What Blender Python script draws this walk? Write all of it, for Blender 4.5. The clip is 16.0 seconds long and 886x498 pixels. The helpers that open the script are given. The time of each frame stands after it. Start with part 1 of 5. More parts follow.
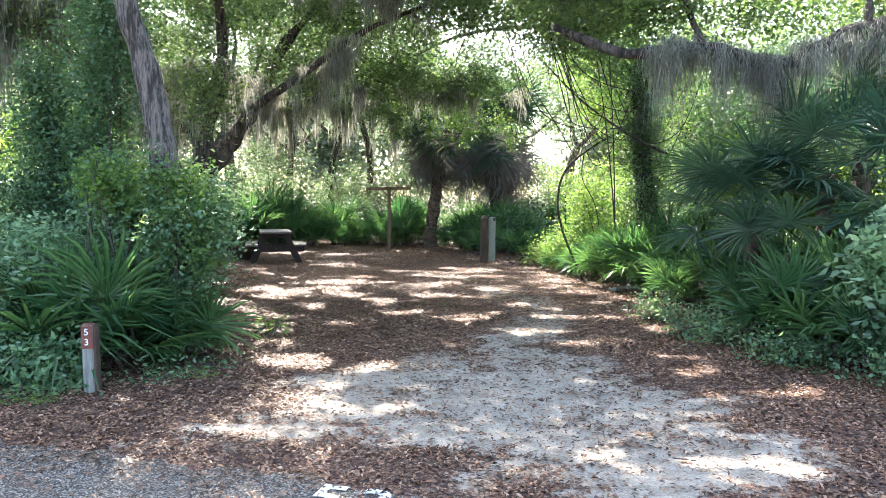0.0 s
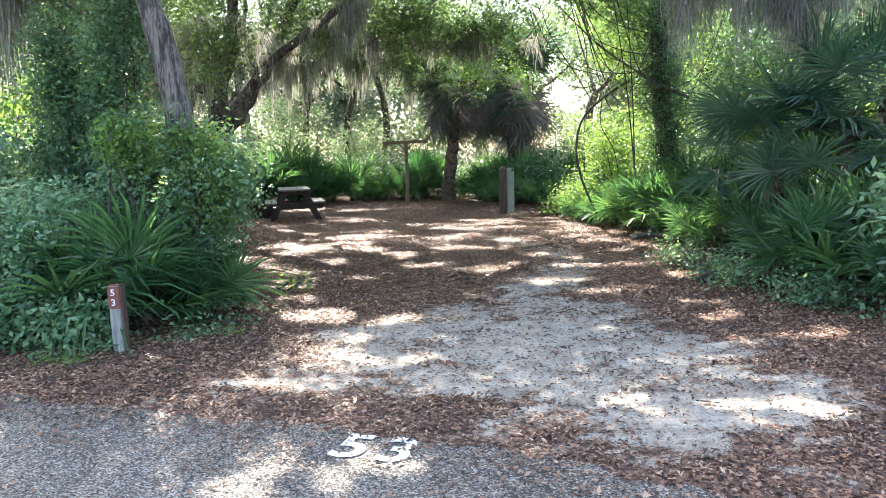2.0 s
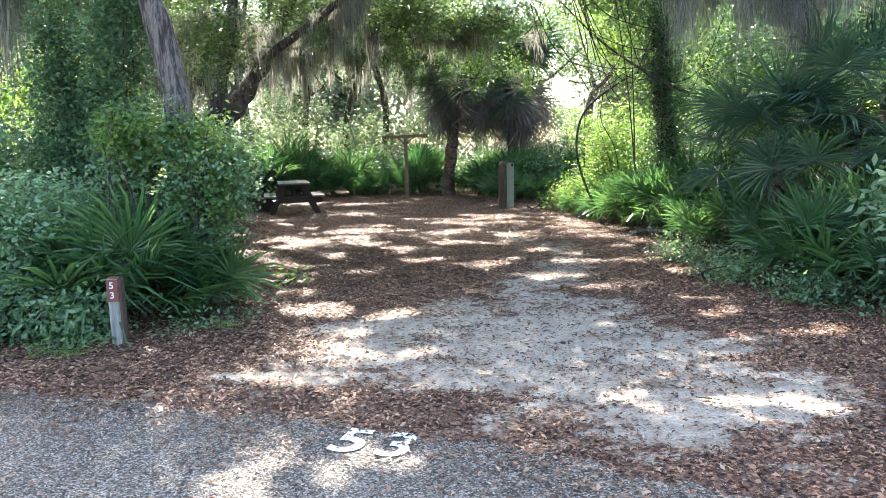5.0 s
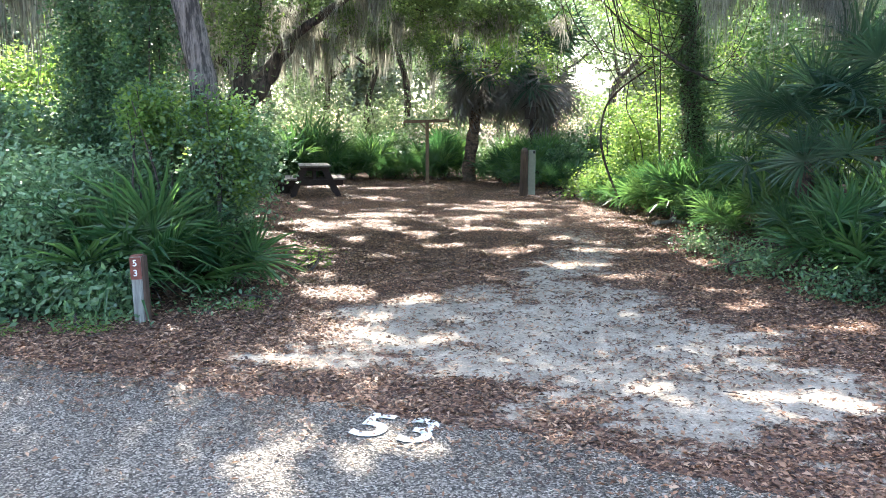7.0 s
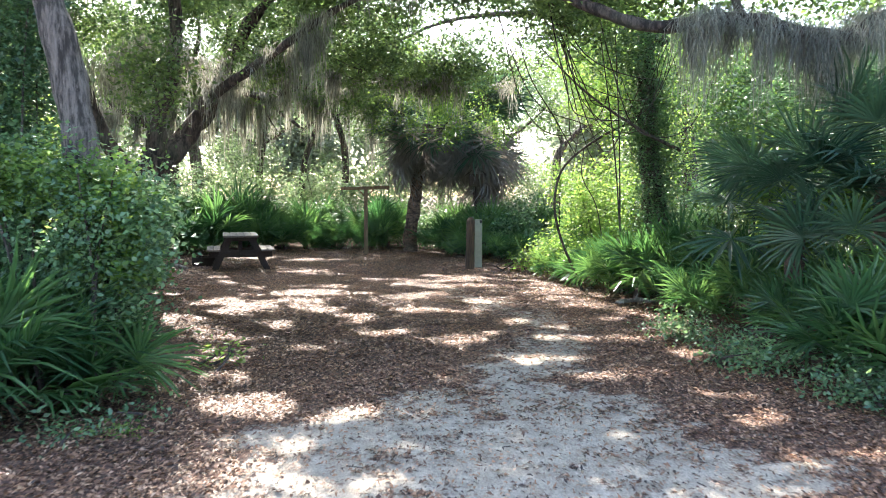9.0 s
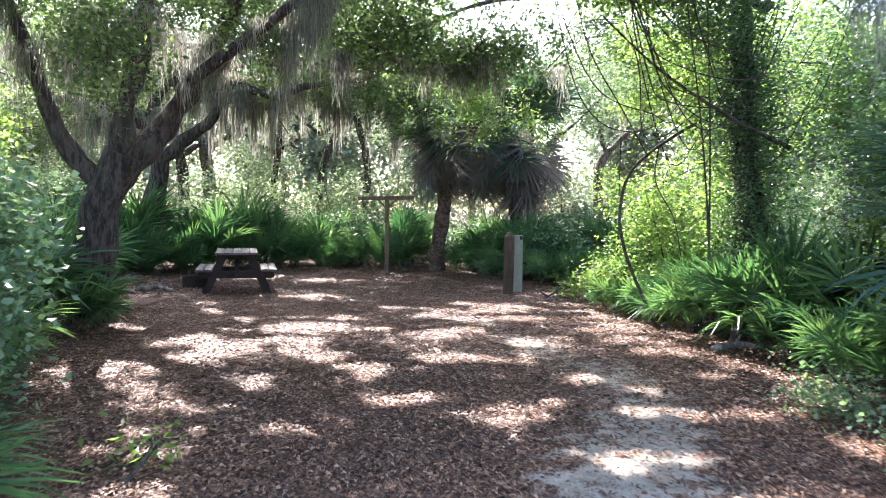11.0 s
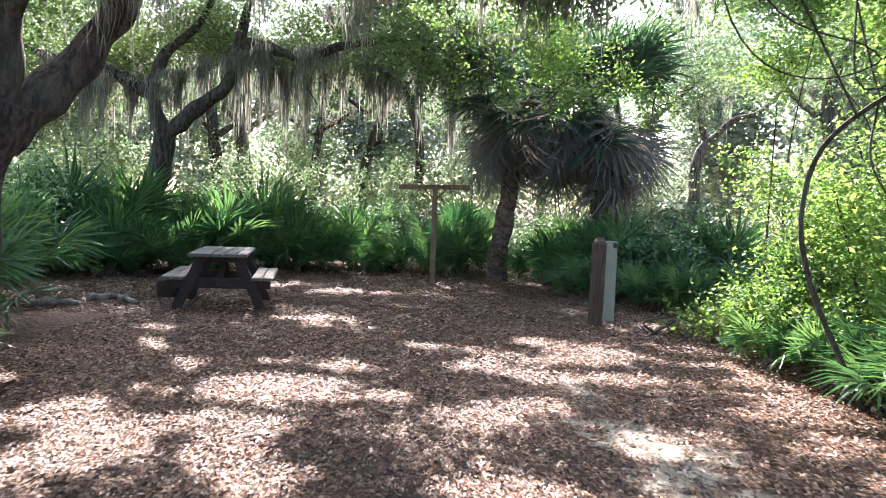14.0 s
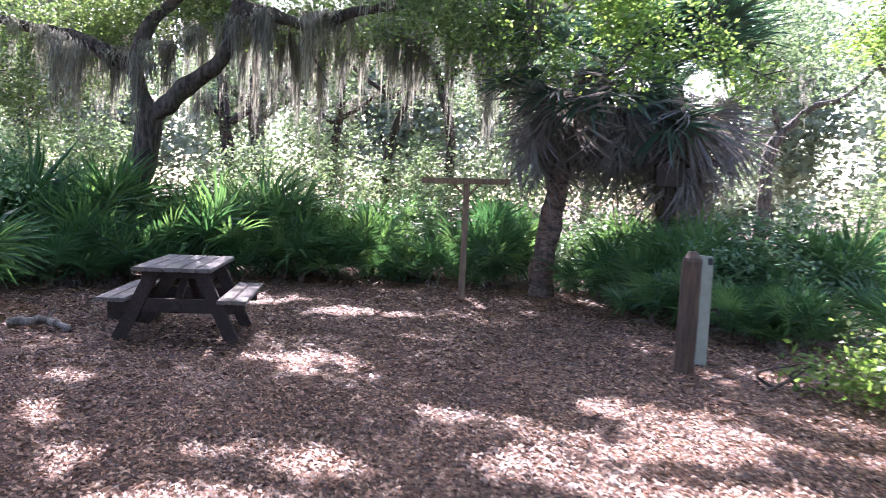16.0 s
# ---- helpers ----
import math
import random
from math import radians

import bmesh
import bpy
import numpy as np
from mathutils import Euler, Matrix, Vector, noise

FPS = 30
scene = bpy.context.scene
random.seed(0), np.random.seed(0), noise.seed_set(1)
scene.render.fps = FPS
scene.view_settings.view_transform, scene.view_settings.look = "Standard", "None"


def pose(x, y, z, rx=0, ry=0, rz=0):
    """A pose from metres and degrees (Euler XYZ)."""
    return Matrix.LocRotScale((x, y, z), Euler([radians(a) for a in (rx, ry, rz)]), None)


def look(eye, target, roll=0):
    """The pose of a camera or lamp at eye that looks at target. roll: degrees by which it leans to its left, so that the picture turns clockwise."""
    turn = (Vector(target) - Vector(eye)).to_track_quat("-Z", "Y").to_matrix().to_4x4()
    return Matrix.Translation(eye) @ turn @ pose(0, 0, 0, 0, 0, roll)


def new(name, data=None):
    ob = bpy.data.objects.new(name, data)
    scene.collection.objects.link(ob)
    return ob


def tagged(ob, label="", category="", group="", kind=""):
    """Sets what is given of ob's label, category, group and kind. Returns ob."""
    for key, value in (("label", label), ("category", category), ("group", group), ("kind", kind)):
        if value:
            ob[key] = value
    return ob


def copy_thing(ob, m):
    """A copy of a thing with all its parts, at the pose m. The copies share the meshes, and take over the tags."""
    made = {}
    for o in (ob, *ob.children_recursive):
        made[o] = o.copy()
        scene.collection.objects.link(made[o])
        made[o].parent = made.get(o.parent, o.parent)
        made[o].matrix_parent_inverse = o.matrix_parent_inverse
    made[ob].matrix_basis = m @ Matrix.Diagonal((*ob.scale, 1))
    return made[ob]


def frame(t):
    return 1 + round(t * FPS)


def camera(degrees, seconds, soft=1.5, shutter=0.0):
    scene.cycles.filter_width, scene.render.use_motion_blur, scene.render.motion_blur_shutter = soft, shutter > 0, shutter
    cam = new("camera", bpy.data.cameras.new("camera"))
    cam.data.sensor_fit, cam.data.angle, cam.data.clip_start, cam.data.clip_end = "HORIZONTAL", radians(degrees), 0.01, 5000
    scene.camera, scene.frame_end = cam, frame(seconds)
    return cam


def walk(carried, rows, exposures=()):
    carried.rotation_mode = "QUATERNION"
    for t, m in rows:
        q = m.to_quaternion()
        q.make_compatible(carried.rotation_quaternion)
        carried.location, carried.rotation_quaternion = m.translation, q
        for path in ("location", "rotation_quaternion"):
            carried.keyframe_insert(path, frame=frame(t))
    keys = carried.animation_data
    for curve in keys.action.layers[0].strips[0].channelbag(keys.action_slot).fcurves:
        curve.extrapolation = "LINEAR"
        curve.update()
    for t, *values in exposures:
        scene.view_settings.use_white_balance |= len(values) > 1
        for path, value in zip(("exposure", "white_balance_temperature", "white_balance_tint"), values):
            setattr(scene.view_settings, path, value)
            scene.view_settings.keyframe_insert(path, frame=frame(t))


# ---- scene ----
cam = camera(61.6, 16.0, 0.75, 0.45)
SKY_STRENGTH, SUN_STRENGTH = 0.15, 4.2
METRES, EYE, TILT, LEAN, TURN = 11.0, 1.67, 0.0, 0.0, 0.0
ROWS = [
    (0.0, 0.0, 0.0, 0.0, 0.01, -4.19, -0.18),
    (0.5, -0.0001, 0.0001, -0.0002, 0.28, -4.63, 0.15),
    (1.0, -0.0004, 0.0005, -0.0009, 0.68, -5.57, 0.42),
    (1.5, -0.0003, -0.0, -0.0012, 1.05, -6.65, 0.97),
    (2.0, 0.0003, 0.0009, -0.0017, 1.33, -7.77, 1.7),
    (2.5, 0.0008, 0.0002, -0.002, 1.29, -8.44, 2.09),
    (3.0, 0.0011, -0.0, -0.0014, 1.15, -7.96, 2.46),
    (5.5, -0.0018, 0.003, -0.002, 1.49, -8.34, 0.69),
    (6.0, -0.0032, 0.0038, -0.0023, 1.77, -8.62, 0.11),
    (6.5, -0.0042, 0.0049, -0.0029, 2.26, -9.06, 0.34),
    (7.0, -0.0062, 0.0074, -0.003, 2.78, -9.23, 0.13),
    (7.5, -0.0074, 0.0179, -0.0044, 2.0, -9.49, -0.78),
    (8.0, -0.006, 0.0491, -0.0019, 1.08, -8.24, -1.28),
    (8.5, -0.0113, 0.0886, -0.0008, -0.14, -5.19, -0.98),
    (9.0, -0.013, 0.1427, -0.0018, -1.85, -4.12, -0.32),
    (11.5, -0.0199, 0.4523, -0.0083, 1.2, -3.08, -1.32),
    (12.0, -0.0233, 0.5181, -0.0106, 2.06, -3.91, -2.26),
    (12.5, -0.0191, 0.5793, -0.0112, 2.75, -4.16, -2.21),
    (13.0, -0.0206, 0.6381, -0.0136, 3.58, -4.33, -2.69),
    (13.5, -0.0144, 0.6959, -0.0117, 4.47, -3.82, -1.99),
    (14.0, -0.0154, 0.7508, -0.0127, 5.22, -3.47, -2.19),
    (14.5, -0.0161, 0.809, -0.0099, 5.17, -3.27, -1.22),
    (15.0, -0.0201, 0.8671, -0.0092, 5.44, -3.16, -1.52),
    (15.5, -0.0295, 0.9295, -0.0107, 5.28, -3.52, -2.22),
    (16.0, -0.0374, 0.9886, -0.0097, 7.76, -3.91, -2.68),
]
walk(cam, [(t, pose(0, 0, EYE, TILT, LEAN, TURN) @ pose(METRES * x, METRES * y, METRES * z, 90 + pitch, roll, yaw)) for t, x, y, z, yaw, pitch, roll in ROWS], [(0.0, 2.8, 6350, 12), (9.0, 2.72, 6350, 12), (12.0, 2.74, 5950, 23), (14.5, 2.64, 6100, 19), (16.0, 2.86, 5800, 34)])

# ---- world, sun ----
SUN_TO = Vector((-0.27, 0.92, 0.0)).normalized()      # ground direction towards the sun
SUN_EL = radians(42)
world = bpy.data.worlds.new("sky")
scene.world = world
world.use_nodes = True
wn = world.node_tree.nodes
sky = wn.new("ShaderNodeTexSky")
sky.sky_type, sky.sun_disc = "NISHITA", False
sky.sun_elevation = SUN_EL
sky.sun_rotation = math.atan2(SUN_TO.x, SUN_TO.y)
sky.air_density, sky.dust_density = 1.0, 2.5
wn["Background"].inputs["Strength"].default_value = SKY_STRENGTH
world.node_tree.links.new(sky.outputs[0], wn["Background"].inputs["Color"])
sun = new("sun", bpy.data.lights.new("sun", "SUN"))
sun.data.energy, sun.data.angle, sun.data.color = SUN_STRENGTH, radians(0.55), (1.0, 0.93, 0.82)
sun.matrix_world = look((0, 0, 30), Vector((0, 0, 30)) - SUN_TO * math.cos(SUN_EL) - Vector((0, 0, math.sin(SUN_EL))))

rng = np.random.default_rng(7)


# ---- materials ----
def mat_new(name):
    m = bpy.data.materials.new(name)
    m.use_nodes = True
    nt = m.node_tree
    return m, nt, nt.nodes["Principled BSDF"], nt.nodes["Material Output"]


def ramp(nt, fac, stops):
    r = nt.nodes.new("ShaderNodeValToRGB")
    el = r.color_ramp.elements
    while len(el) < len(stops):
        el.new(0.5)
    for e, (p, c) in zip(el, stops):
        e.position, e.color = p, (*c, 1)
    nt.links.new(fac, r.inputs[0])
    return r.outputs[0]


def tex_noise(nt, scale, detail=4, coord=None, rough=0.6):
    n = nt.nodes.new("ShaderNodeTexNoise")
    n.inputs["Scale"].default_value, n.inputs["Detail"].default_value = scale, detail
    n.inputs["Roughness"].default_value = rough
    if coord is None:
        coord = nt.nodes.new("ShaderNodeTexCoord").outputs["Object"]
    nt.links.new(coord, n.inputs["Vector"])
    return n.outputs["Fac"]


def mix_col(nt, fac, a, b, mode="MIX"):
    m = nt.nodes.new("ShaderNodeMix")
    m.data_type, m.blend_type = "RGBA", mode
    for sock, v in ((m.inputs[0], fac), (m.inputs[6], a), (m.inputs[7], b)):
        if isinstance(v, (int, float)):
            sock.default_value = v
        elif isinstance(v, tuple):
            sock.default_value = (*v, 1)
        else:
            nt.links.new(v, sock)
    return m.outputs[2]


def bump(nt, bsdf, height, strength, dist):
    b = nt.nodes.new("ShaderNodeBump")
    b.inputs["Strength"].default_value, b.inputs["Distance"].default_value = strength, dist
    nt.links.new(height, b.inputs["Height"])
    nt.links.new(b.outputs[0], bsdf.inputs["Normal"])


def leaf_mat(name, stops, rough=0.5, glow=0.45, tint=(1.0, 1.0, 0.68), island=True):
    """A leaf: coloured piece by piece, thin enough to let light through."""
    m, nt, b, out = mat_new(name)
    if island:
        rnd = nt.nodes.new("ShaderNodeNewGeometry").outputs["Random Per Island"]
    else:
        rnd = nt.nodes.new("ShaderNodeObjectInfo").outputs["Random"]
    col = ramp(nt, rnd, stops)
    big = tex_noise(nt, 1.3, 3)
    col = mix_col(nt, 0.6, col, ramp(nt, big, [(0.3, (0.45, 0.5, 0.5)), (0.7, (1.25, 1.2, 1.0))]), "MULTIPLY")
    nt.links.new(col, b.inputs["Base Color"])
    b.inputs["Roughness"].default_value = rough
    b.inputs["Specular IOR Level"].default_value = 0.6
    t = nt.nodes.new("ShaderNodeBsdfTranslucent")
    nt.links.new(mix_col(nt, 1.0, mix_col(nt, 1.0, col, (1.6, 1.6, 1.6), "MULTIPLY"), tint, "MULTIPLY"), t.inputs[0])
    mx = nt.nodes.new("ShaderNodeMixShader")
    mx.inputs[0].default_value = glow
    nt.links.new(b.outputs[0], mx.inputs[1])
    nt.links.new(t.outputs[0], mx.inputs[2])
    nt.links.new(mx.outputs[0], out.inputs[0])
    return m


def bark_mat(name, dark, light, stretch=0.25, scale=9, depth=0.02):
    m, nt, b, out = mat_new(name)
    co = nt.nodes.new("ShaderNodeTexCoord").outputs["Object"]
    mp = nt.nodes.new("ShaderNodeMapping")
    mp.inputs["Scale"].default_value = (1, 1, stretch)
    nt.links.new(co, mp.inputs[0])
    n1 = tex_noise(nt, scale, 8, mp.outputs[0], 0.7)
    n2 = tex_noise(nt, 1.4, 4, co)
    n3 = tex_noise(nt, scale * 3, 6, mp.outputs[0], 0.7)
    c = ramp(nt, n1, [(0.43, dark), (0.57, light)])
    c = mix_col(nt, 0.7, c, ramp(nt, n3, [(0.35, (0.45, 0.43, 0.42)), (0.65, (1.3, 1.28, 1.25))]), "MULTIPLY")
    c = mix_col(nt, ramp(nt, n2, [(0.5, (0, 0, 0)), (0.75, (0.45, 0.45, 0.45))]), c, (0.14, 0.15, 0.11))
    nt.links.new(c, b.inputs["Base Color"])
    b.inputs["Roughness"].default_value = 0.9
    bump(nt, b, n1, 1.0, depth)
    return m


def wood_mat(name, dark, light, axis_scale=(14, 14, 1.2)):
    m, nt, b, out = mat_new(name)
    co = nt.nodes.new("ShaderNodeTexCoord").outputs["Object"]
    mp = nt.nodes.new("ShaderNodeMapping")
    mp.inputs["Scale"].default_value = axis_scale
    nt.links.new(co, mp.inputs[0])
    n1 = tex_noise(nt, 3.0, 8, mp.outputs[0], 0.65)
    n2 = tex_noise(nt, 3.5, 4, co)
    c = ramp(nt, n1, [(0.3, dark), (0.7, light)])
    c = mix_col(nt, 0.5, c, ramp(nt, n2, [(0.35, (0.5, 0.5, 0.48)), (0.65, (1.1, 1.08, 1.05))]), "MULTIPLY")
    nt.links.new(c, b.inputs["Base Color"])
    b.inputs["Roughness"].default_value = 0.8
    bump(nt, b, n1, 0.6, 0.004)
    return m


def plain_mat(name, col, rough=0.6, metal=0.0, vary=0.25, scale=30):
    m, nt, b, out = mat_new(name)
    n = tex_noise(nt, scale, 5)
    lo, hi = 1 - vary, 1 + vary
    c = mix_col(nt, 1.0, col, ramp(nt, n, [(0.3, (lo, lo, lo)), (0.7, (hi, hi, hi))]), "MULTIPLY")
    nt.links.new(c, b.inputs["Base Color"])
    b.inputs["Roughness"].default_value, b.inputs["Metallic"].default_value = rough, metal
    bump(nt, b, n, 0.3, 0.003)
    return m


G_DARK = [(0.0, (0.058, 0.120, 0.066)), (0.5, (0.098, 0.190, 0.098)), (1.0, (0.160, 0.265, 0.130))]
G_OAK = [(0.0, (0.062, 0.105, 0.048)), (0.5, (0.110, 0.175, 0.075)), (1.0, (0.175, 0.250, 0.100))]
# yellow-green of young growth, with sunlit brightness added to the colour
G_BRIGHT = [(0.0, (0.090, 0.175, 0.050)), (0.5, (0.150, 0.250, 0.072)), (1.0, (0.225, 0.315, 0.100))]
G_SHRUB = [(0.0, (0.078, 0.155, 0.090)), (0.5, (0.150, 0.262, 0.150)), (1.0, (0.240, 0.355, 0.200))]
# pale shrub green, lightened further to carry the open sky's sheen
G_SKYPALE = [(0.0, (0.120, 0.220, 0.125)), (0.5, (0.225, 0.355, 0.205)), (1.0, (0.34, 0.475, 0.285))]
M_OAK = leaf_mat("oak leaves", G_OAK, 0.45, 0.55)
M_DARKLEAF = leaf_mat("vine leaves", G_DARK, 0.36, 0.4)
M_BRIGHT = leaf_mat("young leaves, sunlit tone", G_BRIGHT, 0.5, 0.62)
M_SHRUB = leaf_mat("shrub leaves", G_SHRUB, 0.4)
M_SKYPALE = leaf_mat("shrub leaves, sky sheen in colour", G_SKYPALE, 0.36, 0.4, (1.0, 1.0, 0.85))
# paler than the near oak leaves: some haze is mixed into the colour
M_FAR = leaf_mat("far leaves, haze in tone", [(0.0, (0.085, 0.135, 0.07)), (0.5, (0.15, 0.21, 0.115)), (1.0, (0.225, 0.295, 0.18))], 0.6, 0.55, (0.95, 1.0, 0.8))
# distance haze is put into these pale greyish leaf colours
M_FARWOOD = leaf_mat("far wood, haze in colour", [(0.0, (0.15, 0.185, 0.125)), (0.5, (0.25, 0.285, 0.205)), (1.0, (0.34, 0.38, 0.31))], 0.8, 0.5, (0.92, 1.0, 0.92))
M_FROND = leaf_mat("palmetto frond", [(0.0, (0.034, 0.098, 0.046)), (0.55, (0.068, 0.158, 0.066)), (1.0, (0.125, 0.225, 0.082))], 0.30, 0.45, island=False)
M_FANPALM = leaf_mat("fan palm frond", [(0.0, (0.026, 0.068, 0.050)), (0.55, (0.052, 0.112, 0.074)), (1.0, (0.092, 0.165, 0.095))], 0.3, 0.36, island=False)
M_DEAD = leaf_mat("dead frond", [(0.0, (0.10, 0.092, 0.092)), (0.5, (0.25, 0.232, 0.23)), (1.0, (0.52, 0.49, 0.475))], 0.5, 0.35, (1, 0.95, 0.85))
M_MOSS = leaf_mat("hanging moss", [(0.0, (0.13, 0.13, 0.115)), (0.5, (0.23, 0.23, 0.205)), (1.0, (0.36, 0.355, 0.32))], 0.9, 0.42, (1, 1, 0.97))
M_LITTER = leaf_mat("fallen leaves", [(0.0, (0.022, 0.012, 0.008)), (0.35, (0.105, 0.048, 0.027)), (0.72, (0.29, 0.145, 0.078)), (1.0, (0.47, 0.31, 0.215))], 0.6, 0.06, (1, 0.9, 0.7))
M_BARK = bark_mat("oak bark", (0.025, 0.019, 0.016), (0.115, 0.088, 0.075), 0.22, 16, 0.035)
M_BARKGREY = bark_mat("grey bark", (0.040, 0.032, 0.027), (0.22, 0.185, 0.16), 0.13, 26, 0.05)
M_PALMBARK = bark_mat("palm bark", (0.055, 0.035, 0.028), (0.19, 0.12, 0.085), 1.6, 7, 0.03)
M_TWIG = bark_mat("twig bark", (0.03, 0.024, 0.02), (0.09, 0.07, 0.055), 0.4, 20, 0.004)
M_STALK = plain_mat("frond stalk", (0.07, 0.11, 0.04), 0.5)
M_POST = wood_mat("weathered grey post", (0.16, 0.15, 0.13), (0.42, 0.41, 0.36))
M_BROWNPAINT = plain_mat("brown paint", (0.19, 0.055, 0.035), 0.6)
M_WHITE = plain_mat("white paint", (0.78, 0.79, 0.77), 0.6, 0, 0.12, 60)
M_ROADPAINT = plain_mat("worn white road paint", (0.80, 0.82, 0.80), 0.75, 0, 0.18, 90)
M_TABLE = wood_mat("dark stained wood", (0.018, 0.011, 0.008), (0.062, 0.038, 0.030), (14, 1.2, 14))
M_TABLETOP = wood_mat("weathered table boards", (0.085, 0.065, 0.055), (0.27, 0.235, 0.21), (14, 1.0, 14))
M_TPOST = wood_mat("brown wooden post", (0.10, 0.062, 0.038), (0.26, 0.17, 0.105))
M_SPOST = wood_mat("dark wooden service post", (0.035, 0.022, 0.016), (0.145, 0.088, 0.058))
M_PEDESTAL = plain_mat("grey green enamel", (0.30, 0.31, 0.25), 0.45, 0.0, 0.12, 12)
M_BLACK = plain_mat("black plastic", (0.02, 0.02, 0.02), 0.5)
M_RUST = plain_mat("rusty dark steel", (0.05, 0.035, 0.028), 0.8, 0.5)
M_LOG = bark_mat("dead wood", (0.12, 0.10, 0.085), (0.36, 0.32, 0.28), 0.3, 12)


def ground_material():
    m, nt, b, out = mat_new("leaf litter and sand")
    co = nt.nodes.new("ShaderNodeTexCoord").outputs["Object"]
    at = nt.nodes.new("ShaderNodeAttribute")
    at.attribute_name = "sand"
    v = nt.nodes.new("ShaderNodeTexVoronoi")
    v.inputs["Scale"].default_value = 55
    nt.links.new(co, v.inputs["Vector"])
    sep = nt.nodes.new("ShaderNodeSeparateColor")
    nt.links.new(v.outputs["Color"], sep.inputs[0])
    litter = ramp(nt, sep.outputs[0], [(0.0, (0.025, 0.014, 0.010)), (0.4, (0.085, 0.042, 0.026)), (0.75, (0.165, 0.088, 0.055)), (1.0, (0.30, 0.19, 0.13))])
    patch = tex_noise(nt, 0.9, 4, co)
    litter = mix_col(nt, 0.7, litter, ramp(nt, patch, [(0.3, (0.55, 0.5, 0.48)), (0.7, (1.25, 1.2, 1.15))]), "MULTIPLY")
    fine = tex_noise(nt, 60, 6, co)
    mid = tex_noise(nt, 5, 6, co)
    sandc = ramp(nt, fine, [(0.3, (0.235, 0.200, 0.152)), (0.7, (0.47, 0.415, 0.33))])
    sandc = mix_col(nt, 0.7, sandc, ramp(nt, mid, [(0.35, (0.55, 0.52, 0.48)), (0.6, (1.05, 1.05, 1.05))]), "MULTIPLY")
    # worn edge of the sand
    ad = nt.nodes.new("ShaderNodeMath")
    ad.operation = "ADD"
    nt.links.new(at.outputs["Fac"], ad.inputs[0])
    cl = nt.nodes.new("ShaderNodeMath")
    cl.operation = "MULTIPLY_ADD"
    nt.links.new(tex_noise(nt, 9, 8, co, 0.75), cl.inputs[0])
    cl.inputs[1].default_value, cl.inputs[2].default_value = 2.2, -1.1
    nt.links.new(cl.outputs[0], ad.inputs[1])
    mask = ramp(nt, ad.outputs[0], [(0.42, (0, 0, 0)), (0.60, (1, 1, 1))])
    nt.links.new(mix_col(nt, mask, litter, sandc), b.inputs["Base Color"])
    b.inputs["Roughness"].default_value = 0.92
    bump(nt, b, v.outputs["Distance"], 0.5, 0.02)
    return m


def road_material():
    m, nt, b, out = mat_new("coarse grey asphalt")
    co = nt.nodes.new("ShaderNodeTexCoord").outputs["Object"]
    v = nt.nodes.new("ShaderNodeTexVoronoi")
    v.inputs["Scale"].default_value = 105
    nt.links.new(co, v.inputs["Vector"])
    sep = nt.nodes.new("ShaderNodeSeparateColor")
    nt.links.new(v.outputs["Color"], sep.inputs[0])
    c = ramp(nt, sep.outputs[0], [(0.0, (0.034, 0.029, 0.023)), (0.40, (0.138, 0.120, 0.096)), (0.75, (0.33, 0.292, 0.236)), (1.0, (0.62, 0.56, 0.47))])
    n = tex_noise(nt, 1.2, 5, co)
    c = mix_col(nt, 0.8, c, ramp(nt, n, [(0.3, (0.7, 0.68, 0.66)), (0.7, (1.15, 1.15, 1.17))]), "MULTIPLY")
    nt.links.new(c, b.inputs["Base Color"])
    b.inputs["Roughness"].default_value = 0.85
    bump(nt, b, v.outputs["Distance"], 1.0, 0.02)
    return m


M_GROUND, M_ROAD = ground_material(), road_material()


# ---- mesh helpers ----
def link_mesh(name, me, material, parent=None, label="", smooth=False):
    me.materials.append(material)
    ob = new(name, me)
    if smooth:
        me.shade_smooth()
    if parent is not None:
        ob.parent = parent
    if label:
        ob["label"] = label
    return ob


def part(name, bm, material, parent=None, label="", smooth=False):
    me = bpy.data.meshes.new(name)
    bm.normal_update()
    bm.to_mesh(me)
    bm.free()
    return link_mesh(name, me, material, parent, label, smooth)


def polys(verts, size):
    """A mesh of loose polygons: verts is (n, size, 3)."""
    n = len(verts)
    me = bpy.data.meshes.new("pieces")
    me.vertices.add(n * size)
    me.vertices.foreach_set("co", np.ascontiguousarray(verts, dtype=np.float32).ravel())
    me.loops.add(n * size)
    me.loops.foreach_set("vertex_index", np.arange(n * size, dtype=np.int32))
    me.polygons.add(n)
    me.polygons.foreach_set("loop_start", np.arange(0, n * size, size, dtype=np.int32))
    me.update(calc_edges=True)
    return me


def empty(name, x=0.0, y=0.0, z=0.0):
    e = new(name)
    e.empty_display_size = 0.2
    e.location = (x, y, z)
    return e


def spline(pts, per=6):
    """A smooth line through the points (Catmull-Rom)."""
    p = [Vector(q) for q in pts]
    p = [p[0] * 2 - p[1]] + p + [p[-1] * 2 - p[-2]]
    out = []
    for i in range(1, len(p) - 2):
        for k in range(per):
            t = k / per
            a, b, c, d = p[i - 1], p[i], p[i + 1], p[i + 2]
            out.append(0.5 * (2 * b + (c - a) * t + (2 * a - 5 * b + 4 * c - d) * t * t + (3 * b - a - 3 * c + d) * t ** 3))
    return out + [p[-2]]


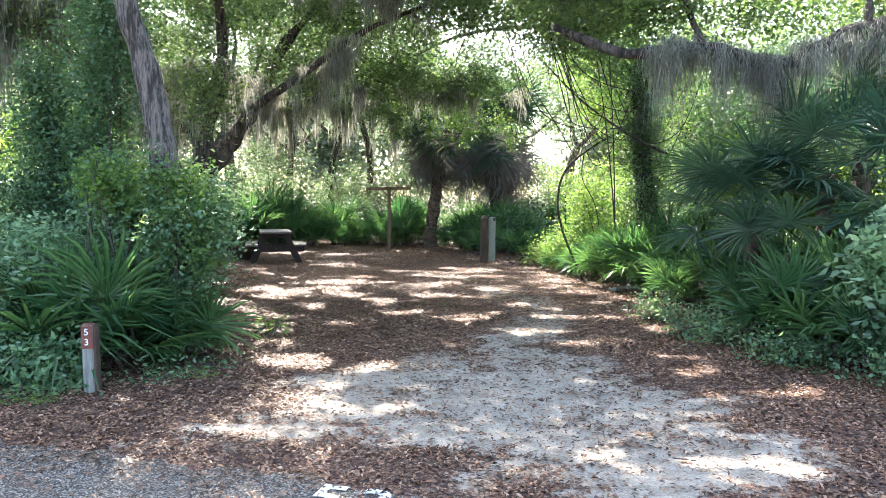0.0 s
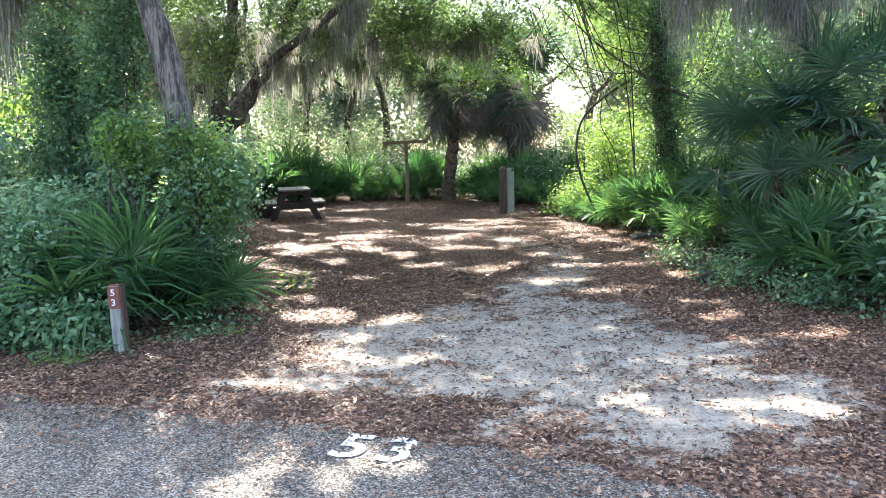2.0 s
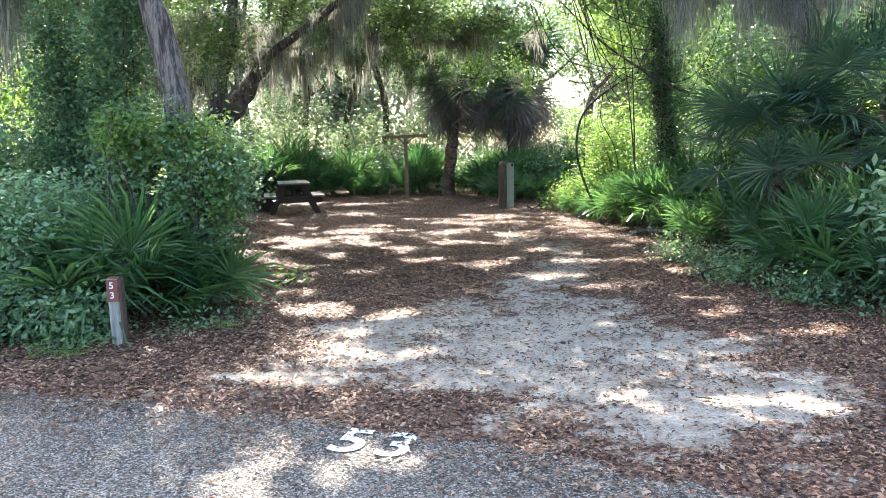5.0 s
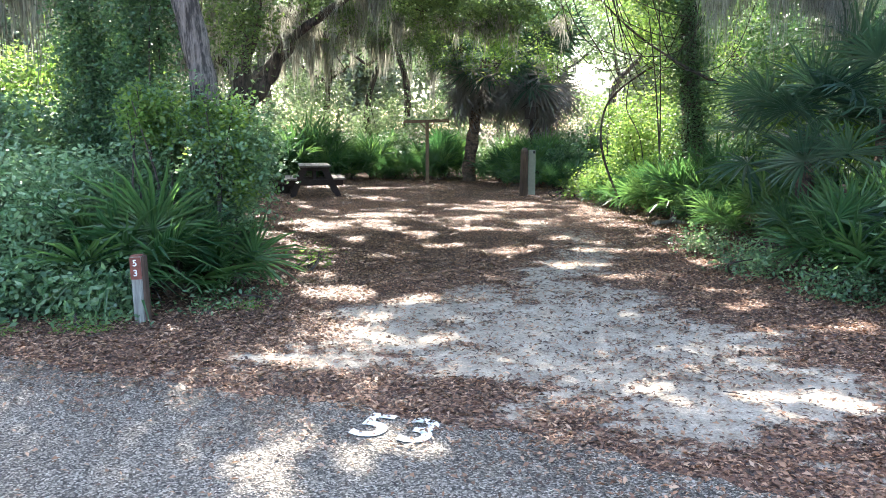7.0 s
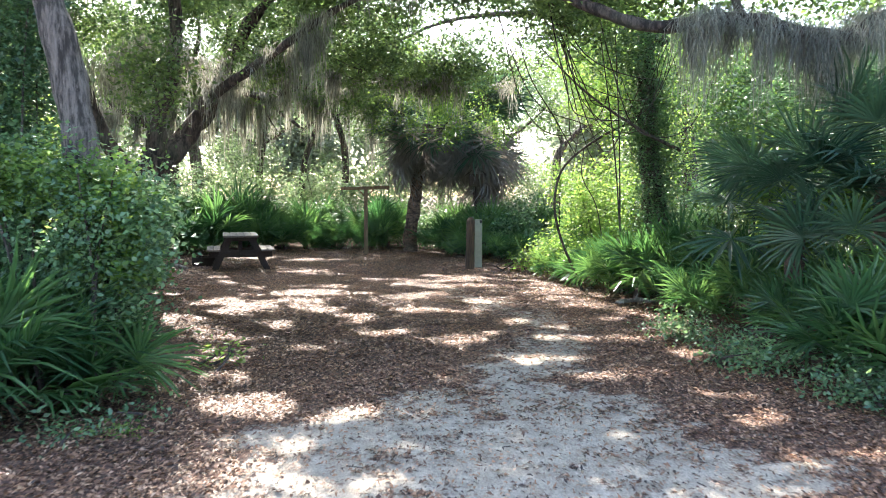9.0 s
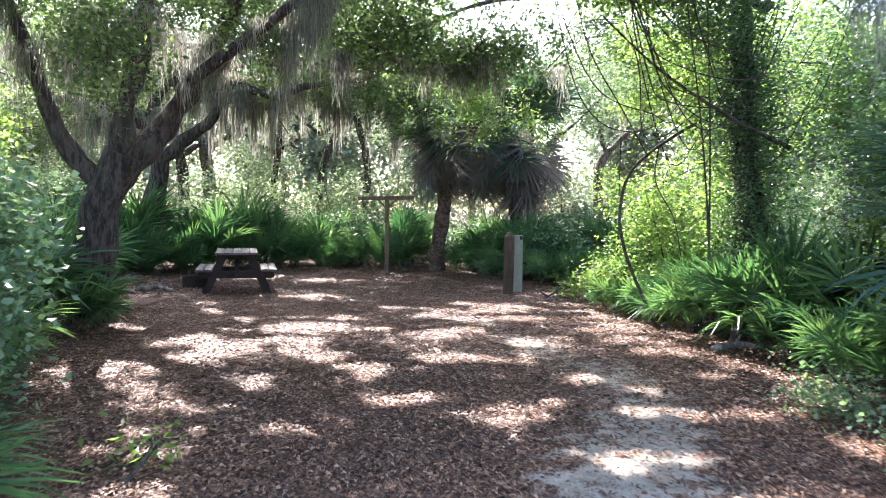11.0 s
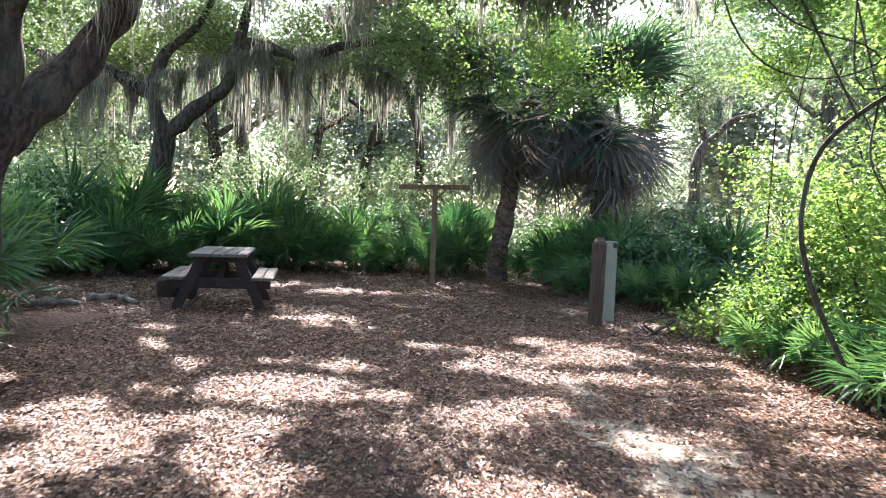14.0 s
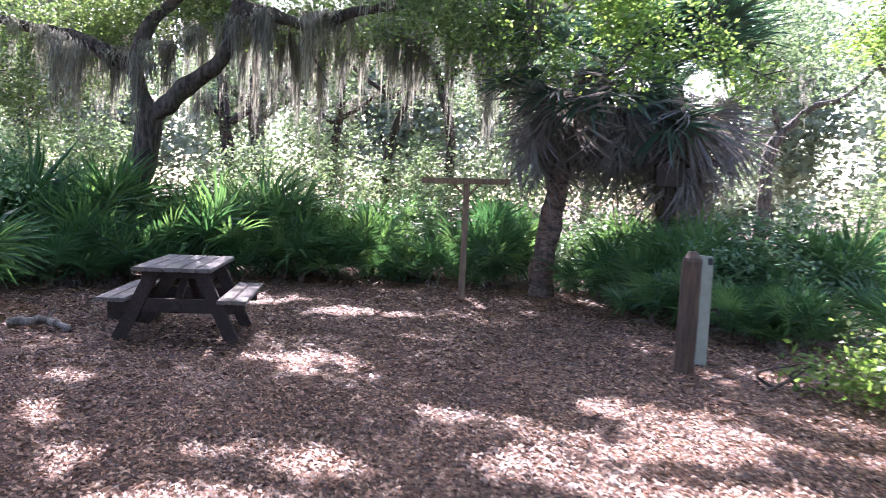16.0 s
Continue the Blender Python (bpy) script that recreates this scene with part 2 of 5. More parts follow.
def tube(pts, r0, r1, seg=10, per=6, rough=0.12, flare=0.0):
    """A tapered, knobbly round limb along a line."""
    line = spline(pts, per)
    bm = bmesh.new()
    rings = []
    n = len(line)
    for i, p in enumerate(line):
        d = (line[min(i + 1, n - 1)] - line[max(i - 1, 0)]).normalized()
        side = d.cross(Vector((0.13, 0.97, 0.2))).normalized()
        up = d.cross(side)
        t = i / (n - 1)
        r = r0 + (r1 - r0) * t + flare * max(0, 1 - t * 5) ** 2
        ring = []
        for k in range(seg):
            a = 2 * math.pi * k / seg
            w = side * math.cos(a) + up * math.sin(a)
            q = p + w * r
            rr = r * (1 + rough * 2 * noise.noise(q * 2.2 / max(r0, 0.05) * 0.25))
            ring.append(bm.verts.new(p + w * rr))
        rings.append(ring)
    for a, b in zip(rings, rings[1:]):
        for k in range(seg):
            bm.faces.new((a[k], a[(k + 1) % seg], b[(k + 1) % seg], b[k]))
    bm.faces.new(rings[0][::-1])
    bm.faces.new(rings[-1])
    return bm


def box_bm(sx, sy, sz, m=None, bevel=0.006, bm=None):
    """A bevelled board centred on m."""
    own = bmesh.new()
    bmesh.ops.create_cube(own, size=1.0, matrix=Matrix.Diagonal((sx, sy, sz, 1)))
    if bevel:
        bmesh.ops.bevel(own, geom=own.edges[:], offset=bevel, segments=2, affect="EDGES")
    if m is not None:
        bmesh.ops.transform(own, matrix=m, verts=own.verts)
    return own


def vnoise(px, py, freq, seed=0):
    """Smooth random field between 0 and 1."""
    x, y = np.asarray(px) * freq + seed * 17.3 + 500, np.asarray(py) * freq + seed * 9.1 + 500
    ix, iy = np.floor(x), np.floor(y)
    fx, fy = x - ix, y - iy
    fx, fy = fx * fx * (3 - 2 * fx), fy * fy * (3 - 2 * fy)

    def h(a, b):
        q = np.sin(a * 127.1 + b * 311.7 + seed * 74.7) * 43758.5453
        return q - np.floor(q)
    return (h(ix, iy) * (1 - fx) + h(ix + 1, iy) * fx) * (1 - fy) + (h(ix, iy + 1) * (1 - fx) + h(ix + 1, iy + 1) * fx) * fy


def fbm(px, py, freq, seed=0):
    return (vnoise(px, py, freq, seed) + 0.5 * vnoise(px, py, freq * 2.1, seed + 1) + 0.25 * vnoise(px, py, freq * 4.3, seed + 2)) / 1.75


def unit(v):
    return v / np.linalg.norm(v, axis=-1, keepdims=True)


def leaf_quads(c, length, width, droop=0.3):
    """Pointed leaves at the places c, turned at random, folded over their midrib."""
    n = len(c)
    d = rng.normal(size=(n, 3))
    d[:, 2] = d[:, 2] * 0.6 - droop
    d = unit(d)
    s = unit(np.cross(d, rng.normal(size=(n, 3)) * 0.7 + np.array((0, 0, 1.0))))
    ln = (length * rng.uniform(0.6, 1.3, n))[:, None]
    w = (width * rng.uniform(0.7, 1.25, n))[:, None]
    nn = np.cross(d, s)
    mid = c + d * ln * 0.45
    return np.stack([c, mid + s * w * 0.5 + nn * w * 0.2, c + d * ln, mid - s * w * 0.5 + nn * w * 0.2], 1)


# gaps in the canopy through which the sun falls: x, y, height that it reaches, half widths
GAPS = [(1.9, 4.4, 0, 0.34, 0.12), (1.1, 4.6, 0, 0.22, 0.12), (-1.0, 3.4, 0, 0.22, 0.35), (-0.5, 3.65, 0, 0.22, 0.12), (-0.95, 5.75, 0, 0.2, 0.12), (-1.5, 7.3, 0, 0.3, 0.3), (-0.7, 6.9, 0, 0.2, 0.16),
        (-2.6, 5.9, 0, 0.4, 0.1), (-1.35, 4.85, 0, 0.15, 0.06), (1.9, 8.2, 0, 0.5, 0.2), (-2.7, 10.4, 0, 0.4, 0.5), (-2.9, 11.9, 0, 0.5, 0.45), (-1.7, 12.4, 0, 0.35, 0.6), (-2.1, 13.7, 0, 0.4, 0.35), (-0.8, 11.4, 0, 0.4, 0.3), (0.3, 12.2, 0, 0.5, 0.2),
        (-1.2, 9.6, 0, 0.45, 0.25), (-1.6, 14.9, 0, 0.35, 0.25), (0.4, 16.6, 0, 0.5, 0.4), (-1.2, 13.9, 0, 0.3, 0.25), (-0.3, 13.6, 0, 0.3, 0.25), (1.9, 16.9, 0, 0.7, 0.5), (1.0, 14.9, 0, 0.4, 0.25), (-3.6, 15.2, 0, 0.3, 0.2), (-2.4, 17.4, 0, 0.5, 0.3),
        (-1.3, 22.0, 0, 0.6, 0.5), (0.1, 21.2, 0, 0.7, 0.3), (-2.6, 20.4, 0, 0.6, 0.3), (-4.2, 21.0, 0, 0.5, 0.3), (3.1, 15.4, 1.0, 1.5, 2.6), (4.0, 17.0, 3.0, 1.2, 1.6), (0.8, 20.0, 4.2, 2.2, 1.3), (3.4, 15.6, 3.0, 1.5, 2.2), (-2.5, 24.6, 1.2, 3.2, 1.2), (2.6, 19.8, 1.2, 1.6, 1.2), (-7.0, 22.8, 1.2, 2.4, 1.1), (-8.6, 13.5, 2.2, 2.4, 2.2), (-6.5, 28.5, 1.5, 3.5, 1.0),
        (-1.96, 14.0, 0, 0.55, 0.35), (0.5, 10.2, 0, 0.35, 0.15), (1.6, 10.0, 0, 0.35, 0.2), (2.4, 11.3, 0, 0.3, 0.3), (2.6, 9.3, 0, 0.3, 0.16), (2.2, 8.3, 0, 0.3, 0.12), (2.8, 10.4, 0, 0.25, 0.2), (2.0, 12.5, 0, 0.3, 0.2), (1.2, 11.2, 0, 0.25, 0.2), (-0.6, 10.4, 0, 0.3, 0.2), (2.4, 7.5, 0, 0.3, 0.14), (2.9, 6.2, 0, 0.3, 0.12), (1.3, 9.0, 0, 0.3, 0.12), (0.71, 15.92, 0, 0.5, 0.4), (1.72, 16.96, 0, 0.6, 0.45), (-3.04, 11.69, 0, 0.5, 0.3), (-2.84, 10.78, 0, 0.45, 0.22), (-1.41, 12.0, 0, 0.3, 0.42), (-0.1, 12.1, 0, 0.3, 0.3), (-1.32, 23.2, 0, 0.7, 0.5), (0.1, 15.0, 0, 0.35, 0.3),
        (-3.2, 13.0, 0, 0.35, 0.2), (-3.7, 11.4, 0, 0.3, 0.3), (-0.9, 16.2, 0, 0.4, 0.2), (1.4, 17.6, 0, 0.4, 0.3), (0.9, 13.2, 0, 0.4, 0.2), (-0.1, 15.2, 0, 0.25, 0.2), (0.9, 19.4, 0, 0.4, 0.3), (-2.2, 9.0, 0, 0.3, 0.15), (0.4, 9.8, 0, 0.4, 0.15), (2.3, 6.8, 0, 0.3, 0.2), (-2.5, 6.4, 0, 0.2, 0.1), (-1.8, 8.2, 0, 0.3, 0.15)]


gap_rng = np.random.default_rng(31)
for _ in range(24):
    GAPS.append((gap_rng.uniform(-4.6, 2.6), gap_rng.uniform(9.0, 20.5), 0, gap_rng.uniform(0.10, 0.38), gap_rng.uniform(0.08, 0.22)))
for _ in range(12):
    GAPS.append((gap_rng.uniform(-2.2, 2.0), gap_rng.uniform(8.9, 11.2), 0, gap_rng.uniform(0.12, 0.3), gap_rng.uniform(0.08, 0.2)))
for _ in range(16):
    GAPS.append((gap_rng.uniform(-3.4, 3.0), gap_rng.uniform(3.0, 9.0), 0, gap_rng.uniform(0.08, 0.22), gap_rng.uniform(0.06, 0.14)))
for _ in range(9):
    GAPS.append((gap_rng.uniform(-3.6, -1.5), gap_rng.uniform(9.6, 13.0), 0, gap_rng.uniform(0.25, 0.5), gap_rng.uniform(0.12, 0.25)))


def in_gap(p):
    """Which of the places p would keep the sun from one of the gaps."""
    k = 1 / math.tan(SUN_EL)
    out = np.zeros(len(p), bool)
    sx, sy = p[:, 0] - SUN_TO.x * p[:, 2] * k, p[:, 1] - SUN_TO.y * p[:, 2] * k
    wx, wy = (fbm(sx, sy, 2.2, 3) - 0.5) * 0.75, (fbm(sx, sy, 2.2, 8) - 0.5) * 0.75
    rag = fbm(sx, sy, 3.4, 12)
    least = 0.35 + 1.7 * fbm(p[:, 0], p[:, 1], 1.5, 50)
    for gx_, gy_, gz_, rx, ry in GAPS:
        h = p[:, 2] - gz_
        u = (p[:, 0] - SUN_TO.x * h * k - gx_ + wx) / rx
        v = (p[:, 1] - SUN_TO.y * h * k - gy_ + wy) / ry
        out |= (u * u + v * v < 2.6 * rag) & (h > least)
    return out


def blob_points(blobs, per_clump=26, clump=0.22):
    """Leaf places in uneven clumps inside ellipsoids (x, y, z, rx, ry, rz, leaves)."""
    out = []
    for x, y, z, rx, ry, rz, count in blobs:
        k = max(3, int(count / per_clump))
        d = unit(rng.normal(size=(k, 3)))
        r = rng.uniform(0.1, 1.0, k) ** 0.5 * (1 + 0.35 * np.sin(d[:, 0] * 5 + x) * np.cos(d[:, 1] * 4 + y)) * np.where(rng.uniform(size=k) < 0.12, 1.3, 1.0)
        cc = np.array((x, y, z)) + d * r[:, None] * np.array((rx, ry, rz))
        p = np.repeat(cc, per_clump, 0) + rng.normal(size=(k * per_clump, 3)) * clump * np.array((1, 1, 0.65))
        out.append(p)
    p = np.concatenate(out)
    p[:, 2] = np.maximum(p[:, 2], 0.03)
    return p[~in_gap(p)]


def foliage(name, blobs, material, parent, length=0.09, width=0.045, per_clump=26, clump=0.22, label="", droop=0.3):
    return link_mesh(name, polys(leaf_quads(blob_points(blobs, per_clump, clump), length, width, droop), 4), material, parent, label)


def moss(name_label, anchors, strands, lo, hi, spread=0.12, width=0.012):
    """Grey strands that hang from a line of places."""
    a = np.array(anchors)
    each = 64
    i = rng.integers(0, len(a) - 1, max(4, strands // each))
    t = rng.uniform(0, 1, len(i))[:, None]
    c = a[i] * (1 - t) + a[i + 1] * t + rng.normal(size=(len(i), 3)) * np.array((spread, spread, 0.06))
    drop = rng.uniform(0.0, 1.0, len(c)) ** 1.7
    c, drop = np.repeat(c, each, 0), np.repeat(drop, each)
    out = rng.normal(size=c.shape) * np.array((0.10, 0.10, 0.03))
    c = c + out
    ln = (lo + (hi - lo) * drop) * np.exp(-(out[:, 0] ** 2 + out[:, 1] ** 2) / 0.020) * rng.uniform(0.45, 1.1, len(c)) + 0.05
    ang = rng.uniform(0, math.pi, len(c))
    s = np.stack([np.cos(ang), np.sin(ang), np.zeros(len(c))], 1) * width
    quads = []
    steps = 4
    p0, w0 = c, 0.7
    for k in range(1, steps + 1):
        p1 = p0 + np.stack([rng.normal(size=len(c)) * 0.03, rng.normal(size=len(c)) * 0.03, -ln / steps], 1)
        w1 = (1.0, 0.9, 0.6, 0.1)[k - 1]
        quads.append(np.stack([p0 - s * w0, p0 + s * w0, p1 + s * w1, p1 - s * w1], 1))
        p0, w0 = p1, w1
    ob = link_mesh("spanish_moss", polys(np.concatenate(quads), 4), M_MOSS)
    return tagged(ob, name_label, "spanish moss", "moss in the oaks", "stuff")


# ---- ground and road ----
def inside(px, py, poly):
    ok = np.zeros(px.shape, bool)
    for (x0, y0), (x1, y1) in zip(poly, poly[1:] + poly[:1]):
        cross = ((y0 > py) != (y1 > py)) & (px < (x1 - x0) * (py - y0) / (y1 - y0 + 1e-9) + x0)
        ok ^= cross
    return ok


def dist_poly(px, py, poly):
    """Signed distance to an outline, positive inside."""
    best = np.full(px.shape, 1e9)
    for (x0, y0), (x1, y1) in zip(poly, poly[1:] + poly[:1]):
        dx, dy = x1 - x0, y1 - y0
        t = np.clip(((px - x0) * dx + (py - y0) * dy) / (dx * dx + dy * dy), 0, 1)
        best = np.minimum(best, np.hypot(px - x0 - t * dx, py - y0 - t * dy))
    return np.where(inside(px, py, poly), best, -best)


SAND_MAIN = [(-1.7, 5.1), (-1.3, 5.9), (-0.9, 6.5), (-0.25, 7.7), (0.1, 8.3), (0.9, 8.6), (1.5, 7.8), (1.8, 7.1), (2.15, 6.0), (2.55, 4.9), (2.3, 4.2), (1.7, 3.6), (1.0, 3.75), (0.4, 4.2), (-0.05, 4.5), (-1.0, 4.8)]
SAND_FAR = [(0.0, 15.6), (0.6, 15.0), (1.0, 13.6), (1.6, 12.4), (2.0, 11.3), (1.9, 9.8), (1.6, 8.4), (0.6, 8.4), (0.9, 10.2), (0.85, 11.6), (0.35, 13.2), (0.0, 14.6)]
ROAD_EDGE = [(-40.0, 14.6), (-12.0, 7.6), (-6.0, 5.75), (-3.57, 5.2), (-2.2, 4.72), (-1.4, 4.5), (-0.2, 4.12), (0.63, 3.72), (1.2, 3.4), (2.2, 2.8), (5.0, 1.2), (14.0, -3.2), (40.0, -16.0)]


def road_edge(x):
    return np.interp(x, [p[0] for p in ROAD_EDGE], [p[1] for p in ROAD_EDGE])


def sand_amount(px, py):
    d = np.maximum(dist_poly(px, py, SAND_MAIN), dist_poly(px, py, SAND_FAR) - 0.1)
    wob = (fbm(px, py, 1.5, 21) - 0.5) * 1.1 + (fbm(px * 0.7, py * 1.3, 5.0, 25) - 0.5) * 1.15
    # litter drifts lie across the sand
    drift = 0.42 * np.exp(-((px - 0.15 + 0.3 * np.sin(py * 1.5)) / 0.28) ** 2) * (py > 5.2) + 0.3 * np.exp(-((py - 5.55 - 0.25 * np.sin(px * 2)) / 0.2) ** 2) * (px < 0.6)
    return np.minimum(np.clip(0.44 + (d + wob - drift) * 0.72, 0, 0.70), np.where(py > 9.2, 0.60, 0.70)) * (d > -0.6)


def height(px, py):
    h = 0.018 * np.sin(px * 1.3 + 0.5) * np.sin(py * 0.9) + 0.010 * np.sin(px * 4.1 + py * 2.2) * np.sin(py * 3.3 - px)
    return h * np.clip((py - road_edge(px)) / 0.6, 0, 1)


def axis(lo, hi, step, far):
    core = np.arange(lo, hi + 1e-6, step)
    grow, s, left, right = step, step, [], []
    a, b = lo, hi
    while b < far:
        s *= 1.35
        a, b = a - s, b + s
        left.append(a)
        right.append(b)
    return np.array(left[::-1] + list(core) + right)


gx, gy = axis(-4.5, 4.5, 0.07, 700), axis(2.4, 24, 0.08, 700)
X, Y = np.meshgrid(gx, gy)
Z = height(X, Y)
# the ground dips away under the road
Z = Z - 0.03 * (Y < road_edge(X) - 0.25)
nx, ny = len(gx), len(gy)
idx = np.arange(nx * ny).reshape(ny, nx)
quads = np.stack([idx[:-1, :-1], idx[:-1, 1:], idx[1:, 1:], idx[1:, :-1]], -1).reshape(-1, 4)
me = bpy.data.meshes.new("ground")
me.vertices.add(nx * ny)
me.vertices.foreach_set("co", np.stack([X, Y, Z], -1).astype(np.float32).ravel())
me.loops.add(len(quads) * 4)
me.loops.foreach_set("vertex_index", quads.astype(np.int32).ravel())
me.polygons.add(len(quads))
me.polygons.foreach_set("loop_start", np.arange(0, len(quads) * 4, 4, dtype=np.int32))
me.update(calc_edges=True)
me.attributes.new("sand", "FLOAT", "POINT").data.foreach_set("value", sand_amount(X, Y).astype(np.float32).ravel())
tagged(link_mesh("ground", me, M_GROUND, smooth=True), "brown leaf litter over pale grey sand, worn by tyres", "ground", kind="structure")

bm = bmesh.new()
prev = None
for x in np.concatenate([np.arange(-40, -6, 1.0), np.arange(-6, 4, 0.06), np.arange(4, 40.1, 1.0)]):
    e = float(road_edge(x)) + (0.05 * math.sin(x * 5) + 0.04 * math.sin(x * 13.7) + 0.03 * math.sin(x * 31) if -6 < x < 4 else 0)
    col = [bm.verts.new((x, e - w, z)) for w, z in ((0.0, -0.028), (0.06, 0.006), (2.2, 0.012), (6.2, 0.0), (6.3, -0.04))]
    if prev:
        for k in range(4):
            bm.faces.new((prev[k], prev[k + 1], col[k + 1], col[k]))
    prev = col
tagged(part("road", bm, M_ROAD), "coarse grey asphalt campground road with ragged edge", "road", kind="structure")


def number_text(chars, size, spacing, material, name, m, thick, bold):
    cu = bpy.data.curves.new("digits", "FONT")
    cu.body, cu.size, cu.extrude, cu.offset, cu.space_character = chars, size, thick, bold, spacing
    cu.align_x, cu.align_y = "CENTER", "CENTER"
    tmp = bpy.data.objects.new("digits", cu)
    scene.collection.objects.link(tmp)
    deps = bpy.context.evaluated_depsgraph_get()
    me = bpy.data.meshes.new_from_object(tmp.evaluated_get(deps))
    bpy.data.objects.remove(tmp)
    me.materials.clear()
    ob = link_mesh(name, me, material)
    ob.matrix_world = m
    return ob


digits = number_text("53", 0.445, 1.2, M_ROADPAINT, "road_number", pose(-0.515, 3.92, 0.0145, 0, 0, -15), 0.001, 0.007)
tagged(digits, "white number 53 painted on the grey asphalt", "road marking", kind="structure")


# ---- site furniture ----
def number_post(m):
    """A short square post with a painted brown top and its number."""
    e = empty("number_post")
    part("post_shaft", box_bm(0.092, 0.092, 0.66, pose(0, 0, 0.25), 0.008), M_POST, e)
    part("painted_band", box_bm(0.094, 0.004, 0.19, pose(0, -0.048, 0.478), 0.0015), M_BROWNPAINT, e, "brown painted band")
    part("top_face", box_bm(0.090, 0.090, 0.006, pose(0, 0, 0.583), 0.002), M_BROWNPAINT, e, "brown painted top")
    # dark strip that paints the shade on the post's right face
    part("shaded_side", box_bm(0.022, 0.10, 0.585, pose(0.058, 0.004, 0.285), 0.004), M_SPOST, e, "dark strip standing in for the shaded side face")
    for ch, z in (("5", 0.522), ("3", 0.437)):
        d = number_text(ch, 0.078, 1, M_WHITE, "digit", pose(-0.004, -0.052, z, 90), 0.0012, 0.001)
        d.parent = e
        d["label"] = "white digit " + ch
    e.matrix_world = m
    return tagged(e, "short grey wooden post with brown top reading 53", "number post")


number_post(pose(-2.97, 6.18, -0.01, -1, -1, 6))


def picnic_table(m):
    """An A-frame table with two benches; its length runs along y."""
    e = empty("picnic_table")
    for k in range(5):
        part("top_board", box_bm(0.142, 1.52, 0.04, pose((k - 2) * 0.151, rng.normal() * 0.008, 0.745, 0, rng.normal() * 0.4, 0)), M_TABLETOP, e)
    for s in (-1, 1):
        for k in range(2):
            part("bench_board", box_bm(0.138, 1.52, 0.04, pose(s * (0.50 + k * 0.146), rng.normal() * 0.01, 0.44)), M_TABLETOP, e)
    for y in (-0.5, 0.5):
        for s in (-1, 1):
            lean = math.degrees(math.atan2(0.34, 0.72))
            part("leg", box_bm(0.13, 0.055, 0.82, pose(s * 0.39, y, 0.36, 0, -s * lean, 0)), M_TABLE, e)
        part("bench_beam", box_bm(1.34, 0.045, 0.14, pose(0, y + 0.047, 0.35)), M_TABLE, e)
        part("top_beam", box_bm(0.70, 0.045, 0.09, pose(0, y + 0.047, 0.678)), M_TABLE, e)
        part("brace", box_bm(0.075, 0.04, 0.72, pose(0, y * 0.52, 0.52, 52 if y > 0 else -52, 0, 0)), M_TABLE, e)
    e.matrix_world = m
    return tagged(e, "dark wooden picnic table with weathered top and benches", "picnic table")


picnic_table(pose(-4.15, 18.36, 0.0, 0, 0, 15))


def lantern_post(m):
    e = empty("lantern_post")
    part("post_shaft", box_bm(0.10, 0.10, 2.05, pose(0, 0, 0.83), 0.008), M_TPOST, e)
    part("crossbar", box_bm(1.36, 0.045, 0.09, pose(-0.02, -0.074, 1.845, 0, -1.5, 0), 0.006), M_TPOST, e)
    for s in (-1, 1):
        part("corner_brace", box_bm(0.035, 0.035, 0.26, pose(s * 0.12, 0, 1.71, 0, s * 45, 0), 0.004), M_TPOST, e)
        part("hook", tube([(s * 0.6, -0.098, 1.82), (s * 0.6, -0.13, 1.79), (s * 0.6, -0.135, 1.84)], 0.006, 0.005, 6, 3, 0), M_RUST, e)
    e.matrix_world = m
    return tagged(e, "tall brown wooden lantern post with a crossbar", "lantern post")


lantern_post(pose(-1.63, 22.5, 0, 0, 0, 6))


def service_post(m):
    e = empty("service_post")
    bm = tube([(0, 0, -0.08), (0.003, 0, 0.4), (0, 0.003, 0.9), (0, 0, 1.10)], 0.098, 0.092, 16, 5, 0.03)
    part("post_shaft", bm, M_SPOST, e, smooth=True)
    cap = tube([(0, 0, 1.098), (0, 0, 1.13), (0, 0, 1.17)], 0.093, 0.04, 16, 3, 0.02)
    part("rounded_cap", cap, M_SPOST, e, smooth=True)
    e.matrix_world = m
    return tagged(e, "dark round-topped wooden post beside the utility pedestal", "post")


service_post(pose(1.0, 18.2, 0, 0, 1, 0))


def pedestal(m):
    e = empty("utility_pedestal")
    part("body", box_bm(0.17, 0.15, 1.17, pose(0, 0, 0.515), 0.012), M_PEDESTAL, e)
    part("outlet_cover", box_bm(0.13, 0.03, 0.26, pose(0, -0.089, 0.93), 0.008), M_PEDESTAL, e)
    part("breaker_lid", box_bm(0.13, 0.02, 0.14, pose(0, -0.084, 0.62), 0.006), M_PEDESTAL, e)
    part("top_latch", box_bm(0.05, 0.04, 0.07, pose(0.05, -0.094, 1.05), 0.008), M_BLACK, e, "black plastic latch")
    part("tap", tube([(0.085, -0.02, 0.55), (0.15, -0.05, 0.56), (0.16, -0.06, 0.50)], 0.014, 0.011, 8, 4, 0), M_RUST, e, "small tap")
    e.matrix_world = m
    return tagged(e, "grey-green metal utility pedestal behind the wooden post", "utility pedestal")


pedestal(pose(1.24, 18.75, 0, 0, 0, -5))


